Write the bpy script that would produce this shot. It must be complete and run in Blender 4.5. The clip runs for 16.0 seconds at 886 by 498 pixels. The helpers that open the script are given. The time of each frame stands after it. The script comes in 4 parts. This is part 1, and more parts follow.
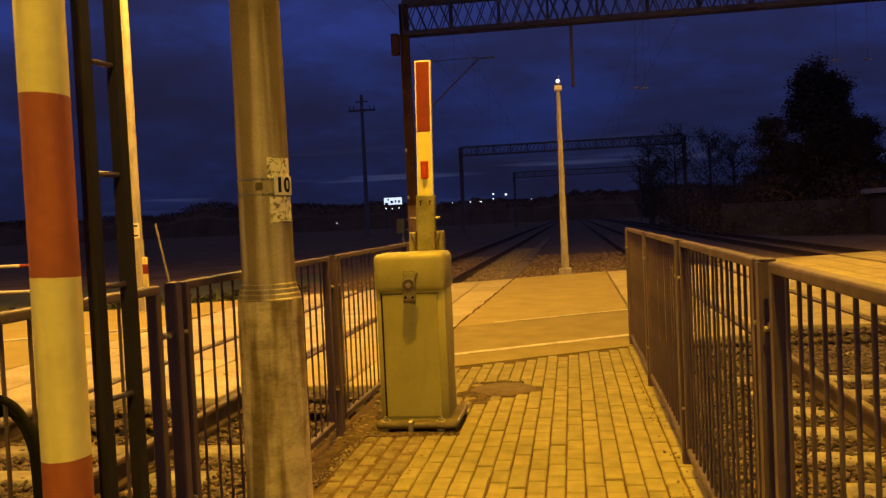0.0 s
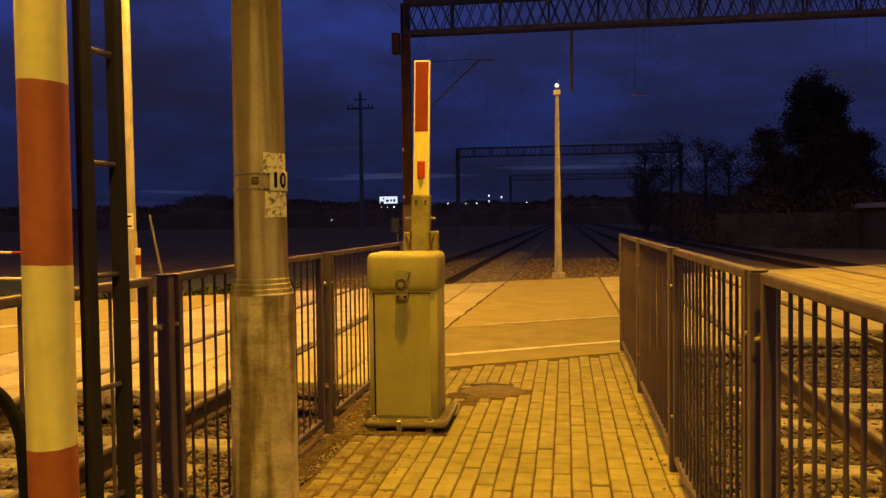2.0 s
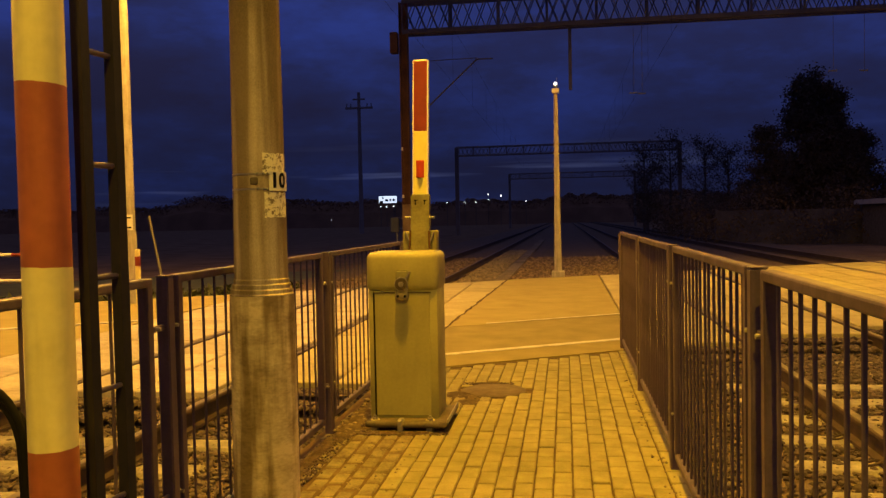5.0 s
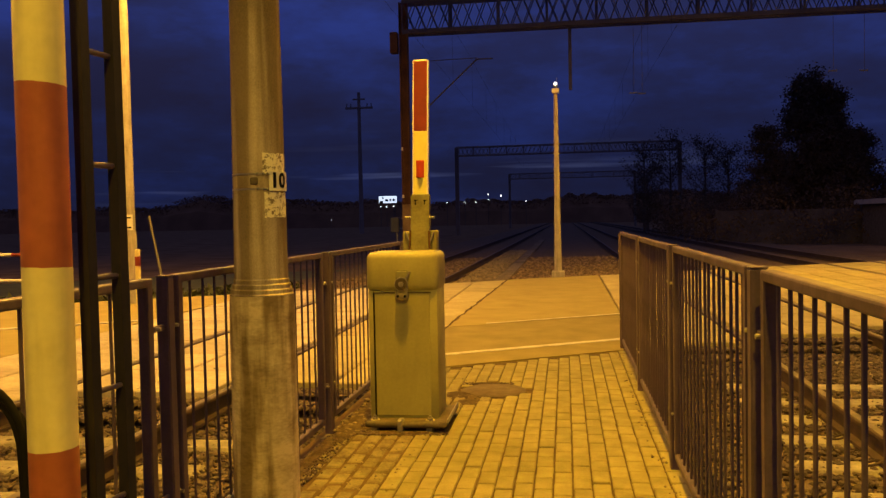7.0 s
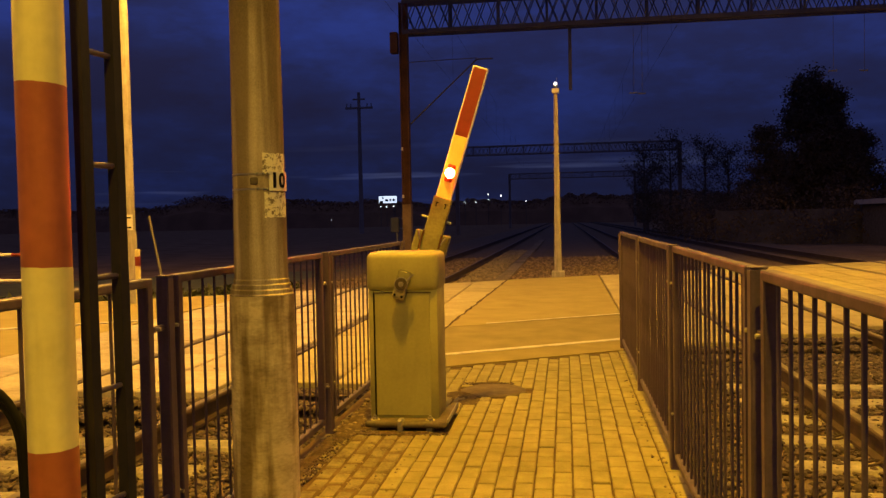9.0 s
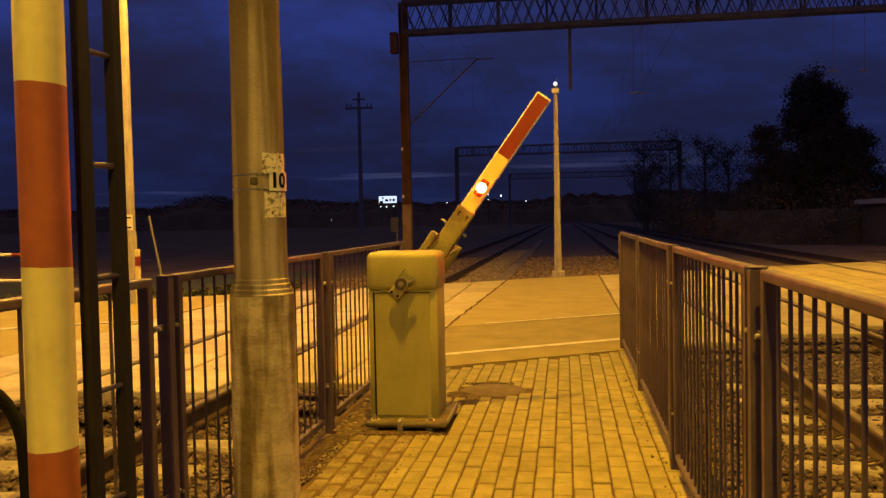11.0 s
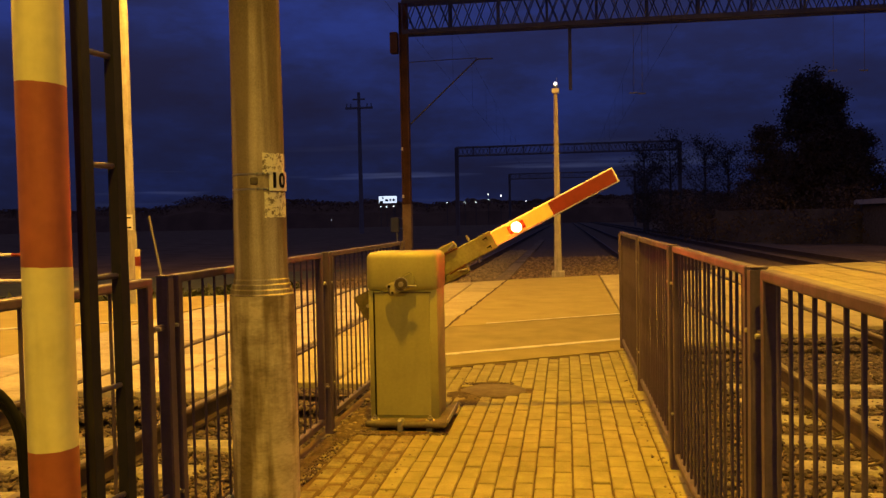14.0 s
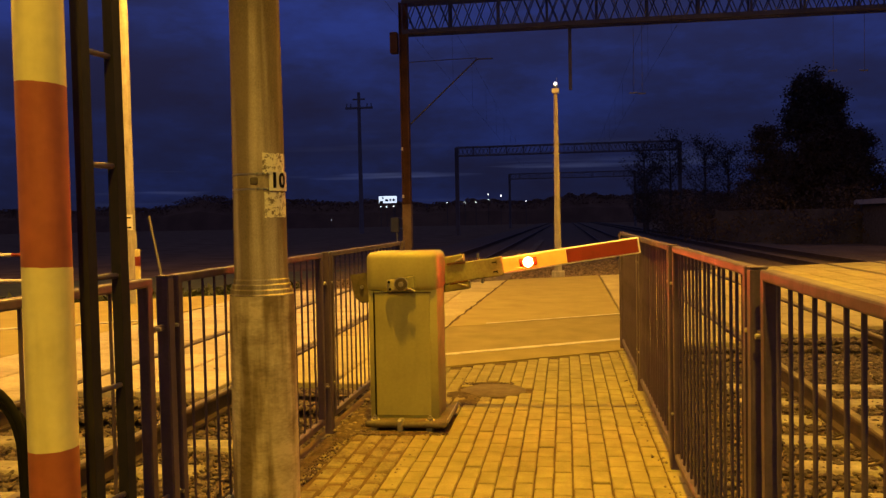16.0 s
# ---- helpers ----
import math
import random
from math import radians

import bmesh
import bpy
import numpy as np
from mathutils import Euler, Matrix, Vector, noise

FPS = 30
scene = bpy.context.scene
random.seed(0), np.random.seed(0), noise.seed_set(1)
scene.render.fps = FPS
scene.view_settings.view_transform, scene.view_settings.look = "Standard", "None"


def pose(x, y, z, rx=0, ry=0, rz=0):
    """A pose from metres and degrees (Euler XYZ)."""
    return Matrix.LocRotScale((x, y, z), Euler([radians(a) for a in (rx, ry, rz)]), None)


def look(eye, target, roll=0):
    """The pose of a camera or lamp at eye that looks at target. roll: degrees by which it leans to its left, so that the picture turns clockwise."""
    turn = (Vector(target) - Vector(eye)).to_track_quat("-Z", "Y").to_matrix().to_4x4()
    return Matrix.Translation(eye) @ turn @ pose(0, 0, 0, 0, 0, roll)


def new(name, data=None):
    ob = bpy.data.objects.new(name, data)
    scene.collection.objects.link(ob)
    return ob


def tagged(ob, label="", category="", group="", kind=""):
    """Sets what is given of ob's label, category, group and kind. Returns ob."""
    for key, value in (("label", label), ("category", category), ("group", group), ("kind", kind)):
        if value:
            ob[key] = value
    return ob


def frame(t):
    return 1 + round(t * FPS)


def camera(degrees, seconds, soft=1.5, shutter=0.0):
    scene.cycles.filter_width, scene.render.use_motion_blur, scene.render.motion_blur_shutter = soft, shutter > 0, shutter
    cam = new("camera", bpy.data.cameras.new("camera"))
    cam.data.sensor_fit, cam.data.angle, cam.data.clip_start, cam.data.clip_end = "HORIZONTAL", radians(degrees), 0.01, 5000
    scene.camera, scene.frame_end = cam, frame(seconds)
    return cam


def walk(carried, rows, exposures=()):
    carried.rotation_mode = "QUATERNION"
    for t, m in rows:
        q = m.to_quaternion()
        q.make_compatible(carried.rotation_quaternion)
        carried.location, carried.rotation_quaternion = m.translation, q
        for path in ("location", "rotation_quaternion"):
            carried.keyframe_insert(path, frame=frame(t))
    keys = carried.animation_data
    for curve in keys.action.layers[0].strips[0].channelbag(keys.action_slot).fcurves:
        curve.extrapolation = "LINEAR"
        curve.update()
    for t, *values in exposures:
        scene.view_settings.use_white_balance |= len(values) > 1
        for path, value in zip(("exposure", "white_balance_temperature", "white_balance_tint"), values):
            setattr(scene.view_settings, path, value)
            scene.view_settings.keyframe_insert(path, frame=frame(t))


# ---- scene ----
cam = camera(55.18, 16.0, soft=1.45)
EYE = (0.0, 0.0, 1.384)


def aim(pitch, yaw, roll):
    """The camera's pose from its pitch, its turn to the right of the path, and its lean, in degrees."""
    p, y = radians(pitch), radians(yaw)
    way = Vector((math.sin(y) * math.cos(p), math.cos(y) * math.cos(p), math.sin(p)))
    return look(EYE, Vector(EYE) + way, roll)


walk(cam, [
    (0.0, aim(-1.94, -8.67, -2.63)),
    (0.5, aim(-1.94, -8.72, -2.49)),
    (1.0, aim(-1.94, -8.68, -1.70)),
    (1.5, aim(-1.90, -8.30, -0.81)),
    (2.0, aim(-1.91, -8.26, -0.76)),
    (2.5, aim(-1.97, -8.235, -1.04)),
    (3.0, aim(-1.969, -8.235, -1.164)),
    (16.0, aim(-1.969, -8.235, -1.164)),
])

# ---- world: the last blue of dusk under broken cloud ----
world = bpy.data.worlds.new("dusk")
scene.world = world
world.use_nodes = True
wn, wl = world.node_tree.nodes, world.node_tree.links
wn.clear()
w_out = wn.new("ShaderNodeOutputWorld")
w_bg = wn.new("ShaderNodeBackground")
w_tc = wn.new("ShaderNodeTexCoord")
w_map = wn.new("ShaderNodeMapping")
w_map.inputs["Scale"].default_value = (1.5, 1.5, 4.2)
w_noise = wn.new("ShaderNodeTexNoise")
w_noise.inputs["Scale"].default_value = 2.4
w_noise.inputs["Detail"].default_value = 7
w_noise.inputs["Roughness"].default_value = 0.62
w_ramp = wn.new("ShaderNodeValToRGB")
w_ramp.color_ramp.elements[0].position, w_ramp.color_ramp.elements[0].color = 0.36, (0.0105, 0.0105, 0.033, 1)
w_ramp.color_ramp.elements[1].position, w_ramp.color_ramp.elements[1].color = 0.66, (0.013, 0.021, 0.105, 1)
w_mid = w_ramp.color_ramp.elements.new(0.5)
w_mid.color = (0.0108, 0.0135, 0.052, 1)
w_sep = wn.new("ShaderNodeSeparateXYZ")
w_hz = wn.new("ShaderNodeValToRGB")
w_hz.color_ramp.elements[0].position, w_hz.color_ramp.elements[0].color = 0.0, (0.18, 0.17, 0.15, 1)
w_hz.color_ramp.elements[1].position, w_hz.color_ramp.elements[1].color = 1.0, (1.25, 1.02, 0.62, 1)
# darker towards the horizon; the unseen zenith is brighter and warmer to lift dark parts
for pos, c in ((0.05, (0.19, 0.19, 0.18)), (0.13, (0.25, 0.25, 0.25)), (0.24, (0.37, 0.38, 0.40)), (0.6, (0.88, 0.76, 0.56))):
    e = w_hz.color_ramp.elements.new(pos)
    e.color = (*c, 1)
w_mul = wn.new("ShaderNodeMix")
w_mul.data_type, w_mul.blend_type = "RGBA", "MULTIPLY"
w_mul.inputs["Factor"].default_value = 1
wl.new(w_tc.outputs["Generated"], w_map.inputs["Vector"])
wl.new(w_map.outputs["Vector"], w_noise.inputs["Vector"])
wl.new(w_noise.outputs["Fac"], w_ramp.inputs["Fac"])
wl.new(w_tc.outputs["Generated"], w_sep.inputs["Vector"])
wl.new(w_sep.outputs["Z"], w_hz.inputs["Fac"])
wl.new(w_ramp.outputs["Color"], w_mul.inputs["A"])
wl.new(w_hz.outputs["Color"], w_mul.inputs["B"])
# thin paler gaps between the clouds low over the horizon
w_map2 = wn.new("ShaderNodeMapping")
w_map2.inputs["Scale"].default_value = (2.2, 2.2, 60.0)
w_map2.inputs["Rotation"].default_value = (0, 0, radians(6.5))
w_noise2 = wn.new("ShaderNodeTexNoise")
w_noise2.inputs["Scale"].default_value, w_noise2.inputs["Detail"].default_value = 1.6, 3
w_gap = wn.new("ShaderNodeValToRGB")
w_gap.color_ramp.elements[0].position, w_gap.color_ramp.elements[0].color = 0.59, (0, 0, 0, 1)
w_gap.color_ramp.elements[1].position, w_gap.color_ramp.elements[1].color = 0.76, (0.010, 0.012, 0.025, 1)
w_belt = wn.new("ShaderNodeValToRGB")
for pos, v in ((0.02, 0.0), (0.045, 1.0), (0.075, 0.12), (0.12, 0.0)):
    e = w_belt.color_ramp.elements.new(pos)
    e.color = (v, v, v, 1)
w_belt.color_ramp.elements[0].color = (0, 0, 0, 1)
w_belt.color_ramp.elements[len(w_belt.color_ramp.elements) - 1].color = (0, 0, 0, 1)
w_cut, w_add = wn.new("ShaderNodeMix"), wn.new("ShaderNodeMix")
for node, blend in ((w_cut, "MULTIPLY"), (w_add, "ADD")):
    node.data_type, node.blend_type = "RGBA", blend
    node.inputs["Factor"].default_value = 1
wl.new(w_tc.outputs["Generated"], w_map2.inputs["Vector"])
wl.new(w_map2.outputs["Vector"], w_noise2.inputs["Vector"])
wl.new(w_noise2.outputs["Fac"], w_gap.inputs["Fac"])
wl.new(w_sep.outputs["Z"], w_belt.inputs["Fac"])
wl.new(w_gap.outputs["Color"], w_cut.inputs["A"])
wl.new(w_belt.outputs["Color"], w_cut.inputs["B"])
wl.new(w_mul.outputs["Result"], w_add.inputs["A"])
wl.new(w_cut.outputs["Result"], w_add.inputs["B"])
wl.new(w_add.outputs["Result"], w_bg.inputs["Color"])
wl.new(w_bg.outputs["Background"], w_out.inputs["Surface"])
w_bg.inputs["Strength"].default_value = 4.7

# ---- sodium street lamps ----
SODIUM, PALE, YELLOWISH = (1.0, 0.50, 0.012), (1.0, 0.49, 0.060), (1.0, 0.60, 0.012)
# east and west are added, unseen lamps that lift the dark far ground
LAMPS = {"path": ((-0.71, 4.25, 8.0), 1250, SODIUM), "road": ((-6.2, 13.0, 8.6), 1650, PALE),
         "far": ((6.2, 19.6, 9.0), 1500, SODIUM), "back": ((0.05, -3.6, 7.5), 800, YELLOWISH),
         "east": ((25.0, 34.0, 9.0), 350, SODIUM), "west": ((-21.0, 8.5, 9.0), 2600, SODIUM)}
for key, (at, watts, tint) in LAMPS.items():
    lamp = bpy.data.lights.new("sodium_lamp", "AREA")
    lamp.shape, lamp.size, lamp.energy, lamp.color = "DISK", 0.28, watts, tint
    new("sodium_lamp", lamp).matrix_world = look(at, (at[0], at[1] + 0.001, 0))
scene.view_settings.exposure = 0.03


# ---- materials ----
def mat(name, a, b=None, rough=0.7, metal=0.0, scale=8.0, fine=60.0, bump=0.25, size=0.004, spread=0.0, stretch=(1, 1, 1), island=False, low=0.35, high=0.65, gloss=0.4, streak=0.0, run_scale=17, run_length=0.13, run_edge=0.40):
    """A surface whose colour wanders from a to b at a coarse and a fine scale, with relief. spread: how much pieces
    differ;
    streak: how dark rain stains, and the pole's painted shade, run down it."""
    m = bpy.data.materials.new(name)
    m.use_nodes = True
    n, l = m.node_tree.nodes, m.node_tree.links
    bsdf = n["Principled BSDF"]
    b = b or tuple(c * 0.7 for c in a)
    tc, mp = n.new("ShaderNodeTexCoord"), n.new("ShaderNodeMapping")
    mp.inputs["Scale"].default_value = stretch
    l.new(tc.outputs["Object"], mp.inputs["Vector"])
    vec = mp.outputs["Vector"]
    rnd = None
    if spread:
        if island:
            geo = n.new("ShaderNodeNewGeometry")
            rnd = geo.outputs["Random Per Island"]
        else:
            info = n.new("ShaderNodeObjectInfo")
            rnd = info.outputs["Random"]
        add, sc = n.new("ShaderNodeVectorMath"), n.new("ShaderNodeMath")
        sc.operation, sc.inputs[1].default_value = "MULTIPLY", 37.0
        l.new(rnd, sc.inputs[0])
        l.new(vec, add.inputs[0])
        l.new(sc.outputs[0], add.inputs[1])
        vec = add.outputs["Vector"]
    coarse, grain = n.new("ShaderNodeTexNoise"), n.new("ShaderNodeTexNoise")
    coarse.inputs["Scale"].default_value, coarse.inputs["Detail"].default_value = scale, 4
    grain.inputs["Scale"].default_value, grain.inputs["Detail"].default_value = fine, 3
    l.new(vec, coarse.inputs["Vector"])
    l.new(vec, grain.inputs["Vector"])
    blend = n.new("ShaderNodeMath")
    blend.operation = "MULTIPLY_ADD"
    blend.inputs[1].default_value = 0.35
    l.new(grain.outputs["Fac"], blend.inputs[0])
    half = n.new("ShaderNodeMath")
    half.operation, half.inputs[1].default_value = "MULTIPLY", 0.65
    l.new(coarse.outputs["Fac"], half.inputs[0])
    l.new(half.outputs[0], blend.inputs[2])
    ramp = n.new("ShaderNodeValToRGB")
    e = ramp.color_ramp.elements
    e[0].position, e[0].color = low, (*b, 1)
    e[1].position, e[1].color = high, (*a, 1)
    l.new(blend.outputs[0], ramp.inputs["Fac"])
    colour = ramp.outputs["Color"]
    if spread:
        hsv, rng = n.new("ShaderNodeHueSaturation"), n.new("ShaderNodeMapRange")
        rng.inputs["To Min"].default_value, rng.inputs["To Max"].default_value = 1 - spread, 1 + spread
        l.new(rnd, rng.inputs["Value"])
        l.new(rng.outputs["Result"], hsv.inputs["Value"])
        l.new(colour, hsv.inputs["Color"])
        colour = hsv.outputs["Color"]
    if streak:
        run, stain, wash = n.new("ShaderNodeTexNoise"), n.new("ShaderNodeValToRGB"), n.new("ShaderNodeMix")
        down = n.new("ShaderNodeMapping")
        down.inputs["Scale"].default_value = (1, 1, run_length)
        run.inputs["Scale"].default_value, run.inputs["Detail"].default_value = run_scale, 6
        l.new(tc.outputs["Object"], down.inputs["Vector"])
        l.new(down.outputs["Vector"], run.inputs["Vector"])
        s = stain.color_ramp.elements
        s[0].position, s[0].color = run_edge, (1 - streak, 1 - streak * 1.08, 1 - streak * 1.2, 1)
        s[1].position, s[1].color = run_edge + 0.16, (1, 1, 1, 1)
        l.new(run.outputs["Fac"], stain.inputs["Fac"])
        wash.data_type, wash.blend_type = "RGBA", "MULTIPLY"
        wash.inputs["Factor"].default_value = 1
        l.new(colour, wash.inputs["A"])
        l.new(stain.outputs["Color"], wash.inputs["B"])
        colour = wash.outputs["Result"]
    l.new(colour, bsdf.inputs["Base Color"])
    rr = n.new("ShaderNodeMapRange")
    rr.inputs["To Min"].default_value, rr.inputs["To Max"].default_value = min(1, rough + 0.1), max(0.05, rough - 0.12)
    l.new(coarse.outputs["Fac"], rr.inputs["Value"])
    l.new(rr.outputs["Result"], bsdf.inputs["Roughness"])
    bsdf.inputs["Metallic"].default_value = metal
    bsdf.inputs["Specular IOR Level"].default_value = gloss
    if bump:
        bp = n.new("ShaderNodeBump")
        bp.inputs["Strength"].default_value, bp.inputs["Distance"].default_value = bump, size
        l.new(blend.outputs[0], bp.inputs["Height"])
        l.new(bp.outputs["Normal"], bsdf.inputs["Normal"])
    return m


def glow(name, colour, strength):
    m = bpy.data.materials.new(name)
    m.use_nodes = True
    bsdf = m.node_tree.nodes["Principled BSDF"]
    bsdf.inputs["Base Color"].default_value = (*colour, 1)
    bsdf.inputs["Emission Color"].default_value = (*colour, 1)
    bsdf.inputs["Emission Strength"].default_value = strength
    return m


M_PAVER = mat("grey_paver", (0.272, 0.246, 0.106), (0.184, 0.158, 0.066), 0.9, scale=7, fine=110, spread=0.09, bump=0.6, gloss=0.2)
M_PAVER_DIRTY = mat("soiled_paver", (0.22, 0.19, 0.10), (0.12, 0.095, 0.055), 0.95, scale=9, fine=70, spread=0.12, bump=0.9, gloss=0.1, low=0.36, high=0.6)
M_SAND = mat("joint_sand", (0.125, 0.088, 0.042), (0.065, 0.044, 0.022), 0.95, scale=6, bump=0.5, gloss=0.05)
M_ASPHALT = mat("worn_asphalt", (0.335, 0.275, 0.095), (0.25, 0.20, 0.07), 0.85, scale=2.2, fine=140, bump=0.7, gloss=0.2, low=0.3, high=0.7)
# the same asphalt, darkened in colour for the weaker light near the path
M_ASPHALT_DIM = mat("asphalt_dimmed", (0.26, 0.215, 0.075), (0.18, 0.145, 0.05), 0.85, scale=2.6, fine=130, bump=0.8, gloss=0.2, low=0.3, high=0.7)
M_SLAB = mat("crossing_concrete", (0.45, 0.395, 0.305), (0.33, 0.285, 0.22), 0.85, scale=3, fine=70, spread=0.14, bump=0.4, gloss=0.2, streak=0.12)
# yellower slabs: east strips of the left deck, all of the other decks
M_SLAB_YELLOW = mat("yellower_slab", (0.43, 0.375, 0.20), (0.32, 0.275, 0.145), 0.85, scale=3, fine=70, spread=0.10, bump=0.4, gloss=0.2, streak=0.12)
M_LINE = mat("road_paint", (0.62, 0.59, 0.48), (0.33, 0.30, 0.24), 0.75, scale=6, fine=50, bump=0.2)
# streaks hold real grime and also the pole's shaded middle, painted in
M_POLE = mat("stained_shaded_concrete", (0.52, 0.45, 0.345), (0.30, 0.25, 0.185), 0.9, scale=3.5, fine=150, bump=0.7, stretch=(1.0, 1.0, 0.8), low=0.34, high=0.62, gloss=0.15, streak=0.55, run_scale=10, run_length=0.05, run_edge=0.49)
# scratched, stained foot, coloured lighter than the shaft for its stronger light
M_POLE_FOOT = mat("scratched_lit_concrete", (0.57, 0.49, 0.345), (0.33, 0.27, 0.18), 0.9, scale=7, fine=45, bump=0.9, stretch=(1.0, 1.0, 2.2), low=0.34, high=0.60, gloss=0.15, streak=0.6, run_scale=12, run_length=0.12, run_edge=0.44)
M_POLE_FAR = mat("pale_concrete", (0.45, 0.415, 0.36), (0.32, 0.295, 0.25), 0.9, scale=4, fine=30, bump=0.3, streak=0.2)
M_FENCE = mat("grey_fence_paint", (0.112, 0.080, 0.115), (0.072, 0.050, 0.072), 0.5, scale=7, fine=80, bump=0.25, streak=0.25)
M_GREEN = mat("olive_enamel", (0.335, 0.31, 0.12), (0.275, 0.25, 0.095), 0.5, scale=4, fine=50, bump=0.15, streak=0.05)
M_GREEN_WORN = mat("worn_olive_enamel", (0.27, 0.26, 0.11), (0.15, 0.13, 0.06), 0.6, scale=9, fine=60, bump=0.3)
# dirt on the base and plates, and painted shade below the cover
M_GRIME_SHADE = mat("dirty_olive_and_shade", (0.125, 0.098, 0.056), (0.055, 0.043, 0.027), 0.7, scale=12, fine=60, bump=0.4)
# woods coloured lighter to stand in for veiling glare over the distance
M_WOODS = mat("veil_lifted_woods", (0.25, 0.145, 0.085), (0.17, 0.10, 0.06), 1.0, scale=0.2, bump=0, gloss=0.0)
# steel paled to imitate haze in front of the far gantries and pole
M_FARSTEEL_HAZE = mat("far_steel_haze_grey", (0.30, 0.26, 0.24), (0.22, 0.19, 0.175), 0.95, scale=1.0, fine=6, bump=0, gloss=0.05)
# ballast past the road, coloured lighter than M_STONE for the lamplight there
M_STONE_FAR_LIT = mat("brown_ballast_stone_lit", (0.27, 0.195, 0.14), (0.14, 0.10, 0.075), 0.95, scale=12, spread=0.4, island=True, bump=0.2, gloss=0.1)
# ochre stands in for lamplight on the foot of the mast
M_MAST_LIT = mat("lamplit_mast_ochre", (0.30, 0.20, 0.09), (0.18, 0.11, 0.05), 0.8, scale=3, fine=20)
# bluish tint put in for the veil of sky light over the beam
M_GIRDER = mat("veiled_blue_girder", (0.115, 0.115, 0.15), (0.075, 0.075, 0.10), 0.95, scale=1.5, fine=12, gloss=0.05)
M_GREYWOOD = mat("grey_weathered_wood", (0.2, 0.18, 0.15), (0.13, 0.12, 0.1), 0.9, scale=6)
M_STEEL = mat("dull_steel", (0.40, 0.38, 0.35), (0.24, 0.22, 0.2), 0.45, 0.8, scale=20)
M_BRASS = mat("worn_hub_metal", (0.12, 0.092, 0.055), (0.06, 0.046, 0.03), 0.5, 0.3, scale=25)
M_RUST = mat("rusty_brown_steel", (0.15, 0.075, 0.04), (0.08, 0.042, 0.026), 0.9, scale=1.5, fine=12, gloss=0.15)
M_RAIL = mat("rusty_rail", (0.072, 0.045, 0.034), (0.036, 0.023, 0.019), 0.8, 0.0, scale=6)
M_RAILTOP = mat("worn_rail_head", (0.13, 0.098, 0.076), (0.075, 0.056, 0.045), 0.55, 0.3, scale=8)
M_SLEEPER = mat("sleeper_concrete", (0.31, 0.28, 0.21), (0.15, 0.13, 0.10), 0.9, scale=7, spread=0.15, bump=0.5, gloss=0.15)
M_STONE = mat("ballast_stone", (0.128, 0.098, 0.084), (0.048, 0.036, 0.032), 0.9, scale=12, spread=0.5, island=True, bump=0.3, gloss=0.2)
M_GRAVEL = mat("pale_gravel", (0.24, 0.195, 0.13), (0.11, 0.085, 0.06), 0.9, scale=12, spread=0.3, island=True, bump=0.3, gloss=0.2)
M_TROUGH = mat("weathered_trough_concrete", (0.22, 0.18, 0.13), (0.11, 0.085, 0.06), 0.95, scale=5, fine=40, spread=0.2, bump=0.6, gloss=0.1)
M_TAB = mat("worn_pale_olive_enamel", (0.46, 0.41, 0.22), (0.28, 0.24, 0.12), 0.55, scale=14, fine=60, bump=0.3)
# dark blue-grey keeps the cabinet looking out of the lamplight
M_BOX = mat("blue_grey_unlit_cabinet", (0.055, 0.066, 0.105), (0.038, 0.046, 0.075), 0.6, scale=5, fine=20)
M_BED = mat("ballast_bed", (0.20, 0.145, 0.10), (0.085, 0.062, 0.046), 1.0, scale=9, fine=30, bump=0.8, size=0.03, gloss=0.05)
M_EARTH = mat("dry_winter_field", (0.25, 0.165, 0.10), (0.13, 0.088, 0.056), 1.0, scale=0.6, fine=6, bump=0.6, size=0.03, gloss=0.0)
M_DIRT = mat("loose_dirt", (0.11, 0.080, 0.048), (0.048, 0.034, 0.022), 0.95, scale=14, fine=70, bump=0.9, size=0.01, gloss=0.1)
M_GRASS = mat("rough_grass", (0.085, 0.09, 0.03), (0.04, 0.045, 0.018), 0.9, scale=3, spread=0.3, island=True)
M_LEAF = mat("dark_foliage", (0.13, 0.095, 0.068), (0.08, 0.06, 0.045), 1.0, scale=2, bump=0, gloss=0.0)
M_BARK = mat("bark", (0.14, 0.115, 0.09), (0.08, 0.065, 0.05), 0.9, scale=5)
# white paint, its yellow put in for the sodium light on it
M_WHITE = mat("sodium_tinted_white_paint", (0.80, 0.73, 0.33), (0.66, 0.59, 0.25), 0.45, scale=5, fine=30, bump=0.15, streak=0.10)
M_RED = mat("red_paint", (0.41, 0.122, 0.055), (0.30, 0.085, 0.038), 0.45, scale=5, fine=30, bump=0.15, streak=0.12)
M_REFL = mat("reflective_white_edge", (0.94, 0.92, 0.94), (0.88, 0.85, 0.86), 0.3, scale=10, bump=0)
M_YELLOW = mat("reflective_yellow", (0.80, 0.74, 0.24), (0.72, 0.66, 0.19), 0.35, scale=10, bump=0.05)
M_BOOMRED = mat("reflective_red", (0.26, 0.04, 0.022), (0.20, 0.032, 0.018), 0.4, scale=10, bump=0.05)
M_LENS = mat("red_lens_plastic", (0.55, 0.07, 0.02), (0.45, 0.05, 0.015), 0.25, scale=20, bump=0)
M_BLACK = mat("black_rubber", (0.013, 0.012, 0.012), (0.008, 0.008, 0.008), 0.85, scale=20, bump=0.1, gloss=0.06)
M_LADDER = mat("dark_ladder_paint", (0.021, 0.018, 0.026), (0.014, 0.012, 0.017), 0.6, scale=8, bump=0.1, gloss=0.2)
M_PLATE = mat("number_plate_white", (0.72, 0.70, 0.62), (0.6, 0.57, 0.5), 0.5, scale=20, bump=0)
